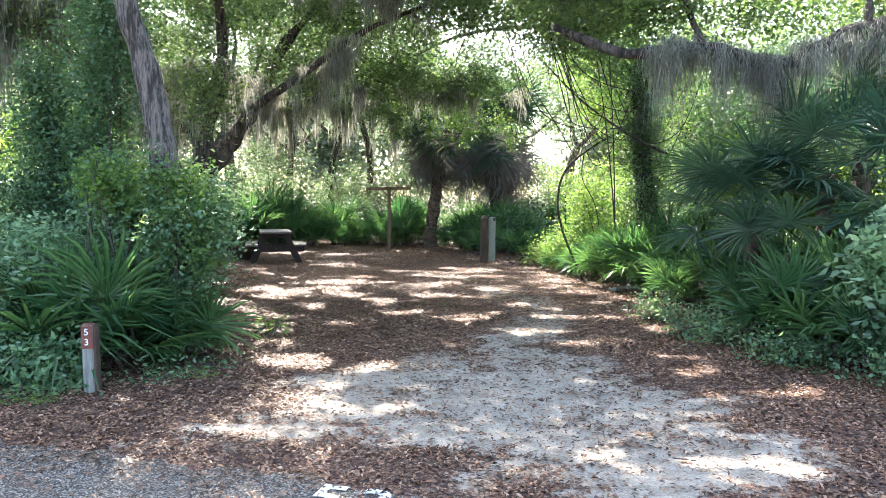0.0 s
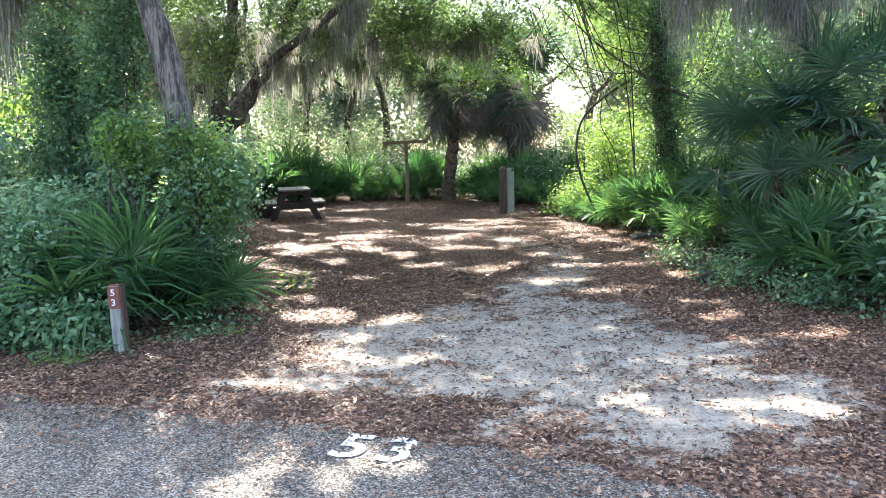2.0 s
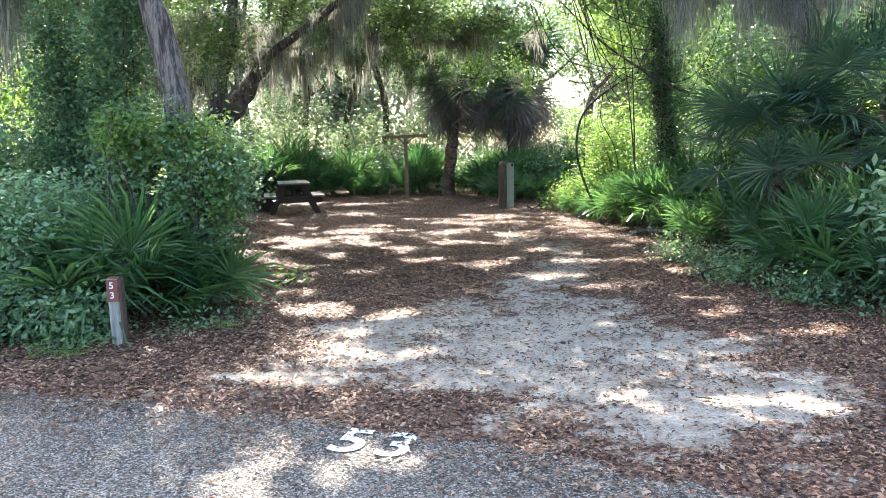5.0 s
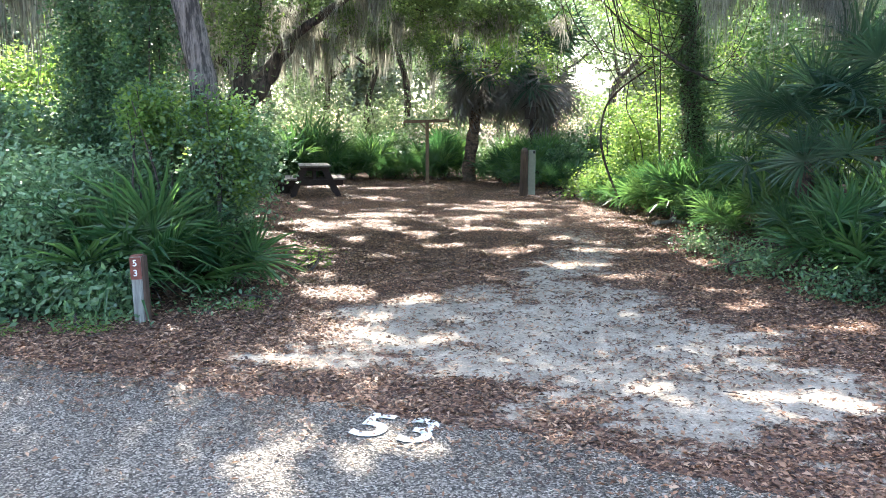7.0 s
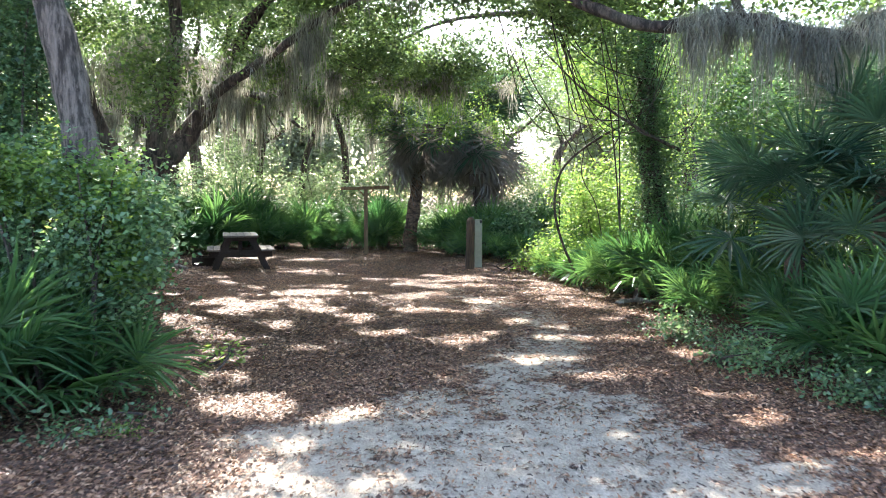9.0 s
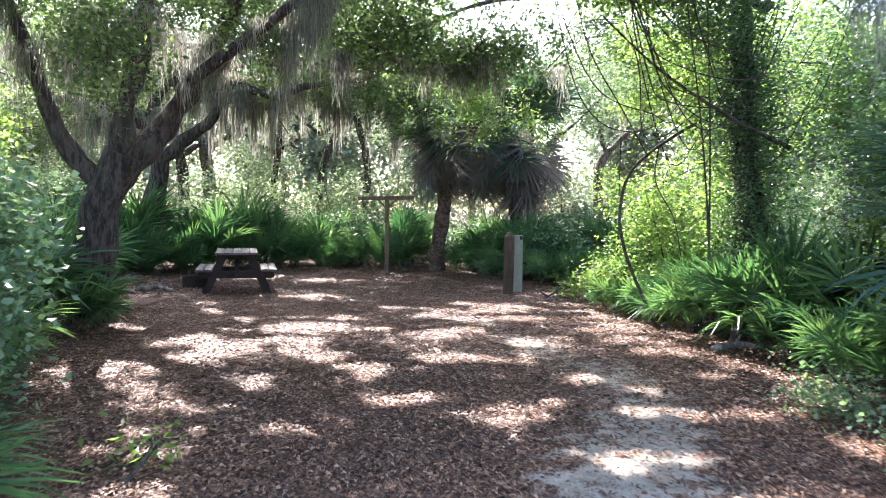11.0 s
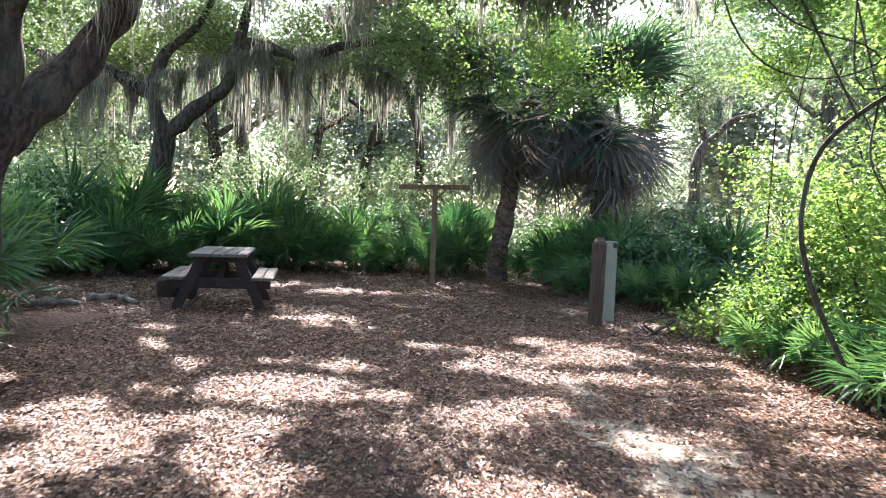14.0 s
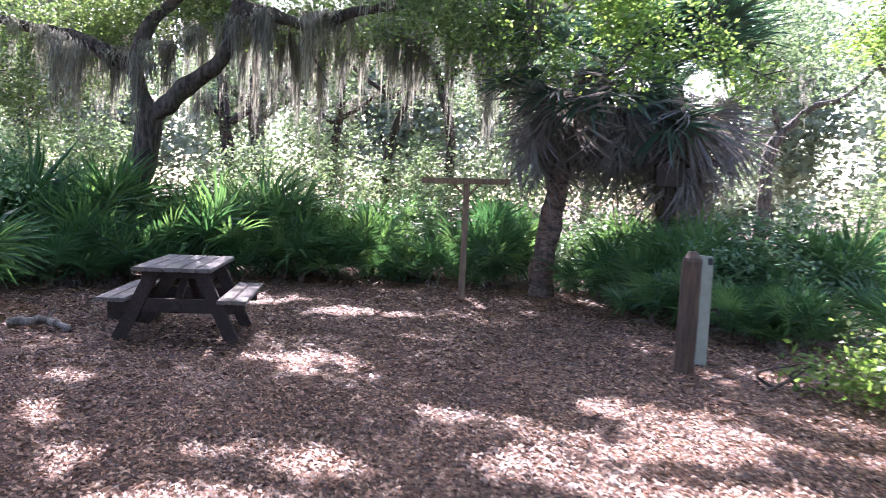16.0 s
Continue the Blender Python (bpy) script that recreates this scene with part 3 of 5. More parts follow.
def fire_ring(m):
    """A low dark steel ring behind the table."""
    e = empty("fire_ring")
    bm = bmesh.new()
    n = 28
    rings = []
    for r, z in ((0.42, -0.02), (0.42, 0.28), (0.405, 0.285), (0.405, -0.02)):
        rings.append([bm.verts.new((r * math.cos(2 * math.pi * k / n), r * math.sin(2 * math.pi * k / n), z)) for k in range(n)])
    for a, b in zip(rings, rings[1:]):
        for k in range(n):
            bm.faces.new((a[k], a[(k + 1) % n], b[(k + 1) % n], b[k]))
    part("ring", bm, M_RUST, e)
    for k in range(7):
        part("grate_bar", tube([(-0.3 + k * 0.1, -0.28, 0.30), (-0.3 + k * 0.1, 0.28, 0.30)], 0.008, 0.008, 6, 2, 0), M_RUST, e)
    e.matrix_world = m
    return tagged(e, "low rusty steel fire ring on the litter", "fire ring")


fire_ring(pose(-5.12, 19.0, 0, 0, 0, 10) @ Matrix.Scale(0.7, 4))


def fallen_log(pts, r):
    e = empty("fallen_log")
    part("trunk_piece", tube(pts, r, r * 0.6, 9, 6, 0.45), M_LOG, e, smooth=True)
    part("stub", tube([pts[1], Vector(pts[1]) + Vector((0.1, 0.06, 0.12))], r * 0.4, r * 0.25, 6, 3, 0.1), M_LOG, e, smooth=True)
    return tagged(e, "short weathered grey log lying on leaf litter", "log", "logs beside the palmettos")


fallen_log([(-5.9, 17.9, 0.05), (-5.55, 18.0, 0.09), (-5.2, 17.9, 0.04)], 0.05)
fallen_log([(-6.3, 17.3, 0.06), (-6.0, 17.35, 0.08), (-5.75, 17.5, 0.04)], 0.055)
fallen_log([(2.85, 12.6, 0.04), (3.15, 12.75, 0.06), (3.5, 12.8, 0.05)], 0.05)


# ---- palmettos ----
def fan_mesh(seed, blades=26, radius=0.62, stalk=0.75, arc=250, bend=0.35, width=0.034, droop=0.22):
    """A fan leaf on its stalk, rooted at the origin and growing along +y and up."""
    r = np.random.default_rng(seed)
    v, f = [], []
    # stalk, whose end all the blades share
    sag = -0.10 * stalk
    hub = np.array((0.0, stalk, sag))
    v.append(hub)
    for y, w, z in ((0.0, 0.022, 0.0), (0.5 * stalk, 0.015, sag * 0.25)):
        v.extend([np.array((-w / 2, y, z)), np.array((0, y, z - w * 0.4)), np.array((w / 2, y, z))])
    f.extend([(1, 2, 5, 4), (2, 3, 6, 5), (4, 5, 0), (5, 6, 0)])
    for k in range(blades):
        u = (k + 0.5) / blades * 2 - 1
        a = radians(arc / 2) * u + r.normal() * 0.05
        d3 = np.array((math.sin(a), math.cos(a), bend * (1 - 0.4 * abs(u)) * 0.5 + r.normal() * 0.07))
        d3 /= np.linalg.norm(d3)
        side = np.cross(d3, (0, 0, 1.0))
        side /= np.linalg.norm(side)
        nrm = np.cross(side, d3)
        ln = radius * (1 - 0.22 * u * u) * r.uniform(0.8, 1.12)
        dr = droop * r.uniform(0.2, 1.9) * ln
        base = len(v)
        for q, w in ((0.33, width), (0.68, width * 0.75), (1.0, 0.003)):
            p = hub + d3 * ln * q + np.array((0, 0, -dr * q ** 2.6))
            v.extend([p - side * w * 0.5 + nrm * w * 0.28, p, p + side * w * 0.5 + nrm * w * 0.28])
        f.extend([(0, base + 1, base), (0, base + 2, base + 1)])
        for i in (base, base + 3):
            f.extend([(i, i + 1, i + 4, i + 3), (i + 1, i + 2, i + 5, i + 4)])
    me = bpy.data.meshes.new("frond")
    me.from_pydata([tuple(p) for p in v], [], f)
    me.update()
    return me


FANS = [fan_mesh(s, 20 + s % 3 * 2, 0.62 + 0.06 * (s % 3), 0.60 + 0.07 * s, 205 + 12 * s, 0.3 + 0.08 * (s % 2), 0.046, 0.16 + 0.10 * (s % 3)) for s in range(5)]
LONGFANS = [fan_mesh(60 + s, 24, 0.80 + 0.06 * s, 0.44 + 0.08 * s, 165 + 22 * s, 0.28, 0.045, 0.10 + 0.09 * s) for s in range(4)]
BIGFANS = [fan_mesh(20 + s, 32, 0.82, 0.95, 270, 0.2, 0.05, 0.22) for s in range(3)]
DEADFANS = [fan_mesh(40 + s, 17, 0.74, 0.55, 100 + 30 * s, 0.1, 0.030, 0.55) for s in range(3)]
for me in FANS + LONGFANS:
    me.materials.append(M_FROND)
for me in BIGFANS:
    me.materials.append(M_FANPALM)
for me in DEADFANS:
    me.materials.append(M_DEAD)


def palmetto(seed, fronds, meshes, low, high, size=1.0, dead=2, lean=0.0):
    """A saw palmetto: fan leaves on stalks that spring from a creeping stem."""
    r = np.random.default_rng(seed)
    e = empty("palmetto")
    part("stem", tube([(0, 0, -0.05), (0.02, 0.02, 0.1), (0.0, 0.05, 0.22)], 0.09, 0.06, 8, 3, 0.3), M_PALMBARK, e)
    for k in range(fronds):
        o = new("frond", meshes[int(r.integers(len(meshes)))])
        o.parent = e
        az = 360 * (k * 0.381966) + r.normal() * 14
        up = low + (high - low) * r.uniform() ** 0.8
        s = size * r.uniform(0.75, 1.12)
        o.matrix_basis = pose(0, 0, 0.14, 0, 0, az) @ pose(0, 0.03, 0, up, r.normal() * 16, 0) @ Matrix.Scale(s, 4)
    for k in range(dead):
        o = new("dead_frond", DEADFANS[int(r.integers(len(DEADFANS)))])
        o.parent = e
        o.matrix_basis = pose(0, 0, 0.10, 0, 0, r.uniform(0, 360)) @ pose(0, 0.03, 0, r.uniform(2, 14), r.normal() * 20, 0) @ Matrix.Scale(size * 0.6, 4)
    return e


KINDS = [palmetto(100 + k, 15 + k % 3, FANS, 12, 82, 1.0, 1) for k in range(5)]
BIGKINDS = [palmetto(200 + k, 24, FANS, 8, 85, 1.18, 3) for k in range(2)]
LONGKINDS = [palmetto(220 + k, 24, LONGFANS, 10, 82, 1.05, 2) for k in range(3)]
used = set()


def plant(kind, x, y, s, turn=None, group="palmettos round the site", label="green saw palmetto with stiff fan fronds"):
    m = pose(x, y, 0.0, 0, 0, rng.uniform(0, 360) if turn is None else turn) @ Matrix.Scale(s, 4)
    if kind.name in used:
        e = copy_thing(kind, m)
    else:
        used.add(kind.name)
        kind.matrix_basis = m
        e = kind
    return tagged(e, label, "palmetto", group)


# big clump behind the number post
for x, y, s in ((-3.2, 7.35, 0.98), (-3.1, 8.0, 0.85), (-3.75, 7.3, 0.95), (-3.6, 7.9, 1.05)):
    plant(LONGKINDS[int(rng.integers(3))], x, y, s * 0.86, None, "palmettos by the number post", "dense dark green palmetto behind the number post")
plant(LONGKINDS[0], -2.75, 7.6, 0.55, None, "palmettos by the number post", "dense dark green palmetto behind the number post")
# edge of the clearing: far hedge, then both sides
BACKING = []
HEDGE = [(-9.5, 20.5), (-7.6, 20.6), (-6.4, 21.6), (-5.0, 22.8), (-3.6, 23.6), (-2.2, 23.9), (-1.0, 23.6), (-0.1, 22.7), (0.9, 21.3), (1.8, 20.0), (2.7, 19.5)]
for (x0, y0), (x1, y1) in zip(HEDGE, HEDGE[1:]):
    ln = math.hypot(x1 - x0, y1 - y0)
    nx_, ny_ = -(y1 - y0) / ln, (x1 - x0) / ln
    for row, (off, s) in enumerate(((0.15, 0.72), (0.55, 0.96), (1.25, 1.18), (2.1, 1.32))):
        step = 0.66 + 0.12 * row
        for k in range(max(1, round(ln / step))):
            t = (k + rng.uniform(0.2, 0.8)) / max(1, round(ln / step))
            o = off + rng.normal() * 0.14
            px, py = x0 + (x1 - x0) * t + nx_ * o, y0 + (y1 - y0) * t + ny_ * o
            if -1.1 < px < 0.35 and py < 23.9:      # the palm's foot stays clear
                continue
            low_end = 0.78 if px > -0.2 else 1.0
            plant(KINDS[int(rng.integers(5))], px, py, s * low_end * rng.uniform(0.88, 1.08), None, "palmetto hedge at the back")
for (x0, y0), (x1, y1) in zip(HEDGE, HEDGE[1:]):
    BACKING.append(((x0 + x1) / 2 - 1.5 * (y1 - y0) / math.hypot(x1 - x0, y1 - y0), (y0 + y1) / 2 + 1.5 * (x1 - x0) / math.hypot(x1 - x0, y1 - y0)))
RIGHT = [(2.55, 16.1, 0.6), (2.75, 15.3, 0.75), (2.95, 14.6, 0.8), (3.05, 13.9, 0.8), (2.7, 16.9, 0.7), (2.9, 18.2, 0.8), (3.4, 17.4, 1.0), (2.75, 15.9, 0.72), (3.1, 15.0, 0.85), (3.5, 14.2, 0.95), (3.35, 13.2, 0.95), (3.9, 13.0, 1.1), (3.45, 12.1, 0.95), (4.2, 11.8, 1.2), (3.4, 11.0, 0.8), (4.0, 10.4, 1.1),
         (3.75, 9.2, 0.95), (4.4, 9.4, 1.2), (3.9, 8.0, 1.0), (4.5, 8.3, 1.1), (4.2, 7.2, 0.85), (4.9, 7.6, 1.0), (5.2, 9.0, 1.2), (4.6, 14.2, 1.2), (4.3, 15.6, 1.15), (4.2, 17.0, 1.1), (3.6, 19.2, 1.2), (4.8, 18.5, 1.3)]
for x, y, s in RIGHT:
    plant(KINDS[int(rng.integers(5))] if s < 1 else BIGKINDS[int(rng.integers(2))], x, y, s * (0.80 if y < 14 else 0.72), None, "palmettos along the clearing", "deep green palmetto spilling over the litter edge")
LEFT = [(-4.85, 13.7, 0.55), (-5.3, 13.8, 0.8), (-5.1, 12.1, 0.62), (-5.35, 12.9, 0.8), (-4.5, 11.2, 0.72), (-4.9, 11.4, 1.0), (-4.2, 10.3, 0.9), (-4.6, 9.9, 1.0), (-3.9, 9.2, 0.9), (-5.6, 14.6, 1.0), (-6.2, 15.8, 1.0), (-6.9, 17.0, 1.1), (-7.5, 18.3, 1.0), (-7.4, 16.2, 1.1), (-8.4, 19.0, 1.1), (-5.9, 13.3, 1.1), (-5.7, 12.0, 1.1)]
for x, y, s in LEFT:
    plant(KINDS[int(rng.integers(5))], x, y, s, None, "palmettos along the clearing", "deep green palmetto spilling over the litter edge")


# tall fan palms on the bank
def fan_palm(x, y, trunk_h, fronds, size, seed, tilt=0.0, radius=0.10):
    r = np.random.default_rng(seed)
    e = empty("fan_palm")
    tx, ty = r.normal() * 0.12 + tilt, r.normal() * 0.1
    part("trunk", tube([(0, 0, -0.1), (tx * 0.3, ty * 0.4, trunk_h * 0.5), (tx, ty, trunk_h)], radius * 1.15, radius, 10, 6, 0.25), M_PALMBARK, e)
    for k in range(fronds):
        o = new("frond", BIGFANS[int(r.integers(3))])
        o.parent = e
        o.matrix_basis = pose(tx, ty, trunk_h - 0.05, 0, 0, 360 * k * 0.381966 + r.normal() * 10) @ pose(0, 0.05, 0, r.uniform(-30, 80), r.normal() * 12, 0) @ Matrix.Scale(size * r.uniform(0.85, 1.1), 4)
    e.location = (x, y, 0)
    return tagged(e, "tall dark green fan palm with drooping fronds", "palm", "fan palms on the bank")


fan_palm(4.0, 9.6, 1.55, 18, 0.8, 1)
fan_palm(4.75, 9.3, 1.95, 18, 0.82, 2)
fan_palm(3.85, 8.9, 0.95, 13, 0.75, 3)
fan_palm(5.6, 9.9, 2.3, 16, 0.9, 4)
fan_palm(5.3, 8.3, 1.5, 15, 0.9, 5)
fan_palm(6.3, 11.0, 2.4, 16, 1.0, 6)


# cabbage palms with a skirt of dead fronds
def cabbage_palm(pts, fronds, skirt, size, seed, lean, label):
    r = np.random.default_rng(seed)
    e = empty("cabbage_palm")
    part("trunk", tube(pts, 0.20, 0.17, 14, 8, 0.22, 0.06), M_PALMBARK, e)
    x, y, z = pts[-1]
    for k in range(fronds):
        o = new("frond", BIGFANS[int(r.integers(3))])
        o.parent = e
        o.matrix_basis = pose(x, y, z + 0.05, 0, 0, 360 * k * 0.381966) @ pose(0, 0.05, 0, r.uniform(-28, 76), r.normal() * 14, 0) @ Matrix.Scale(size * r.uniform(0.75, 1.05), 4)
    for k in range(skirt):
        o = new("dead_frond", DEADFANS[int(r.integers(3))])
        o.parent = e
        o.matrix_basis = pose(x, y, z - r.uniform(-0.25, 0.55), 0, 0, r.uniform(0, 360)) @ pose(0, r.uniform(0.08, 0.6), 0, -30 - 58 * r.uniform() ** 0.8, r.normal() * 30, 0) @ Matrix.Scale(size * r.uniform(0.55, 1.15), 4)
    return tagged(e, label, "palm", "cabbage palms at the back")


cabbage_palm([(-0.42, 23.4, -0.1), (-0.36, 23.4, 0.8), (-0.2, 23.35, 1.9), (0.1, 23.3, 3.7)], 38, 80, 1.4, 11, 0.1, "cabbage palm with grey skirt of dead fronds")
cabbage_palm([(1.75, 24.3, -0.1), (1.7, 24.3, 1.2), (1.6, 24.1, 3.5)], 36, 80, 1.4, 12, 0.0, "cabbage palm with grey skirt of dead fronds")

e = empty("bird_house", 1.5, 23.05, 0)
part("post_shaft", tube([(0, 0, -0.1), (0, 0, 1.0), (0.01, 0, 1.92)], 0.05, 0.045, 8, 3, 0.05), M_TABLE, e)
part("box", box_bm(0.40, 0.34, 0.36, pose(0, 0, 2.09), 0.01), M_TABLE, e, "dark wooden box")
for s in (-1, 1):
    part("roof_panel", box_bm(0.40, 0.44, 0.025, pose(s * 0.155, 0, 2.35, 0, s * 38, 0), 0.004), M_TABLE, e)
tagged(e, "dark wooden box with pitched roof among palm skirts", "bird house")


# ---- oaks ----
def tree(name, label, trunks, limbs, crown, leaf, bark=M_BARK, leaf_size=(0.085, 0.045), per_clump=70, clump=0.24, category="tree", group="", shade_above=()):
    """trunks and limbs: (points, radius at the foot, radius at the tip); crown: leaf blobs."""
    e = empty(name)
    for pts, a, b in trunks:
        part("trunk", tube(pts, a, b, 18, 10, 0.13, a * 0.18), bark, e, smooth=True)
    for pts, a, b in limbs:
        part("limb", tube(pts, a, b, 12, 9, 0.26), bark, e, smooth=True)
    # twigs that carry the crown
    tw = []
    for x, y, z, rx, ry, rz, count in crown:
        for k in range(5):
            d = unit(rng.normal(size=3))
            p = np.array((x, y, z)) + d * np.array((rx, ry, rz)) * 0.85
            q = np.array((x, y, z)) - d * np.array((rx, ry, rz)) * 0.3
            tw.append((q, (p + q) / 2 + rng.normal(size=3) * 0.12, p))
    bm = bmesh.new()
    for q in tw:
        t = tube([tuple(p) for p in q], 0.010, 0.004, 4, 3, 0)
        tmp = bpy.data.meshes.new("t")
        t.to_mesh(tmp)
        t.free()
        bm.from_mesh(tmp)
        bpy.data.meshes.remove(tmp)
    tagged(part("branchwork", bm, M_TWIG, e), kind="stuff")
    # leaf masses high overhead, added only to shade the ground
    if shade_above:
        foliage("upper_crown", shade_above, leaf, e, 0.15, 0.10, 90, 0.36)
    foliage("crown", crown, leaf, e, leaf_size[0], leaf_size[1], per_clump, clump)
    return tagged(e, label, category, group)


tree("live_oak", "grey-barked leaning oak rising from shrubs and palmettos",
     [([(-2.75, 7.9, -0.1), (-2.82, 7.85, 1.2), (-2.93, 7.8, 2.2), (-3.08, 7.8, 3.0), (-3.27, 7.75, 3.8), (-3.3, 7.8, 5.2), (-3.0, 8.0, 7.0)], 0.15, 0.10)],
     [([(-3.3, 7.8, 5.0), (-2.4, 8.4, 6.0), (-1.2, 9.0, 6.6)], 0.09, 0.03), ([(-3.25, 7.8, 4.6), (-4.2, 8.2, 5.6), (-5.2, 8.4, 6.2)], 0.08, 0.03)],
     [(-3.2, 8.2, 6.6, 2.4, 2.2, 1.0, 7000), (-1.2, 9.3, 6.6, 1.6, 1.5, 0.8, 6000)], M_OAK, M_BARKGREY, shade_above=[(-1.0, 11.5, 8.6, 2.4, 2.2, 0.5, 6000), (-4.5, 12.0, 8.4, 2.2, 2.2, 0.5, 4000)])

tree("live_oak", "massive dark live oak with forked leaning limbs and moss",
     [([(-5.12, 14.5, -0.1), (-5.03, 14.45, 0.8), (-4.87, 14.4, 1.6), (-4.55, 14.4, 2.3)], 0.29, 0.25)],
     [([(-4.7, 14.45, 2.0), (-4.35, 14.8, 2.5), (-4.02, 15.0, 3.05), (-3.65, 15.1, 3.75), (-3.1, 15.2, 4.8), (-2.3, 15.4, 5.7)], 0.23, 0.08),
      ([(-4.62, 14.4, 2.15), (-4.5, 14.3, 2.9), (-4.25, 14.2, 3.6), (-4.1, 14.0, 4.8), (-4.3, 13.6, 6.2)], 0.17, 0.06),
      ([(-4.8, 14.4, 1.7), (-5.4, 14.3, 2.6), (-5.8, 14.2, 3.8), (-6.3, 14.0, 5.2)], 0.16, 0.05),
      ([(-3.7, 14.5, 3.3), (-2.6, 14.0, 3.9), (-1.4, 13.6, 4.6), (-0.2, 13.2, 5.0)], 0.09, 0.03)],
     [(-2.4, 15.0, 5.9, 2.0, 2.0, 0.9, 11000), (-4.6, 13.4, 6.0, 2.2, 2.0, 1.1, 13000), (-6.6, 14.2, 5.0, 1.6, 1.6, 1.2, 9000), (-0.4, 13.0, 5.5, 1.7, 1.5, 0.6, 9000), (-1.6, 10.8, 6.4, 1.8, 1.5, 0.5, 9000), (-1.5, 15.2, 5.0, 1.8, 1.4, 0.6, 9000), (-2.8, 17.6, 5.2, 1.6, 1.4, 0.7, 8000), (0.6, 15.4, 5.8, 1.8, 1.5, 0.5, 8000), (-6.0, 11.2, 4.8, 1.6, 1.6, 1.2, 5000), (-2.9, 14.9, 4.0, 1.0, 0.8, 0.5, 3800), (-1.3, 15.4, 4.0, 1.2, 0.9, 0.5, 5000), (0.3, 16.0, 4.05, 1.2, 0.9, 0.5, 5000), (1.7, 16.3, 4.2, 1.0, 0.8, 0.5, 3600), (0.9, 12.2, 4.6, 1.1, 0.8, 0.5, 5000), (2.3, 13.4, 4.6, 0.8, 0.7, 0.5, 3500), (-3.95, 12.5, 3.4, 0.4, 0.4, 0.6, 2000), (-5.5, 15.6, 3.9, 0.9, 0.8, 0.8, 2800)], M_OAK,
     shade_above=[(-1.8, 15.6, 8.2, 2.6, 2.4, 0.5, 8000), (-4.2, 18.6, 8.2, 2.6, 2.6, 0.5, 8000), (-0.8, 19.4, 8.2, 2.6, 2.4, 0.5, 8000), (-6.6, 16.0, 8.0, 2.0, 2.0, 0.6, 4000), (-5.8, 20.9, 7.2, 1.6, 1.5, 0.5, 4500), (-6.4, 22.8, 7.6, 1.4, 1.2, 0.5, 3000)])

tree("live_oak", "spreading live oak with curved limbs behind the hedge",
     [([(-8.2, 23.9, -0.1), (-8.0, 23.8, 1.3), (-7.75, 23.8, 2.2), (-7.65, 23.8, 2.9)], 0.30, 0.23)],
     [([(-7.67, 23.8, 2.75), (-7.2, 23.8, 3.2), (-6.66, 23.8, 3.6), (-6.24, 23.8, 4.0), (-6.0, 23.9, 5.2), (-5.6, 24.0, 7.0)], 0.19, 0.07),
      ([(-6.2, 23.85, 4.3), (-5.8, 23.8, 4.75), (-4.7, 23.8, 4.5), (-3.8, 23.8, 4.75), (-2.4, 23.7, 4.9), (-1.0, 23.4, 4.6)], 0.13, 0.06),
      ([(-7.68, 23.8, 2.8), (-7.97, 23.8, 3.75), (-7.7, 23.8, 4.5), (-6.9, 23.9, 5.3), (-6.6, 24.0, 6.4), (-6.8, 24.0, 7.4)], 0.15, 0.03),
      ([(-7.95, 23.8, 3.6), (-8.6, 23.7, 4.0), (-9.3, 23.7, 4.25), (-10.6, 23.6, 4.5), (-12.0, 23.4, 5.2)], 0.16, 0.06),
      ([(-4.7, 23.8, 4.5), (-4.6, 23.7, 4.0), (-4.3, 23.7, 3.5)], 0.035, 0.01)],
     [(-5.6, 23.8, 6.3, 2.6, 2.2, 1.2, 13000), (-9.5, 23.4, 5.9, 2.4, 2.2, 1.2, 11000), (-2.6, 23.2, 5.6, 1.8, 1.8, 0.7, 7000), (-1.6, 21.8, 4.4, 1.2, 1.2, 0.9, 8000), (-11.5, 22.5, 4.4, 1.8, 1.8, 1.4, 6000), (-8.0, 25.2, 5.0, 2.0, 1.4, 1.0, 8000), (-11.0, 26.0, 4.6, 2.2, 1.6, 1.3, 8000), (-5.0, 26.0, 5.0, 1.6, 1.2, 0.7, 6000), (-8.4, 22.6, 6.4, 2.4, 1.6, 0.9, 7000), (1.2, 25.4, 5.6, 2.2, 1.2, 0.8, 7000), (-2.4, 25.6, 5.4, 1.8, 1.2, 0.7, 6000), (3.6, 23.4, 6.0, 1.4, 1.2, 0.6, 4000), (-9.6, 24.6, 4.6, 1.8, 0.9, 0.9, 4500), (-7.0, 25.0, 5.2, 1.6, 0.9, 0.7, 4000), (-4.2, 24.8, 5.4, 1.8, 0.8, 0.5, 4000), (-12.0, 25.0, 3.6, 1.8, 0.9, 1.2, 4000)], M_OAK,
     shade_above=[(-3.4, 24.4, 8.2, 2.8, 2.4, 0.6, 8000), (-7.0, 23.6, 8.4, 2.6, 2.4, 0.6, 7000), (-3.6, 28.6, 8.0, 3.0, 2.2, 0.6, 6000), (-7.6, 28.0, 8.2, 2.6, 2.2, 0.6, 5000)])

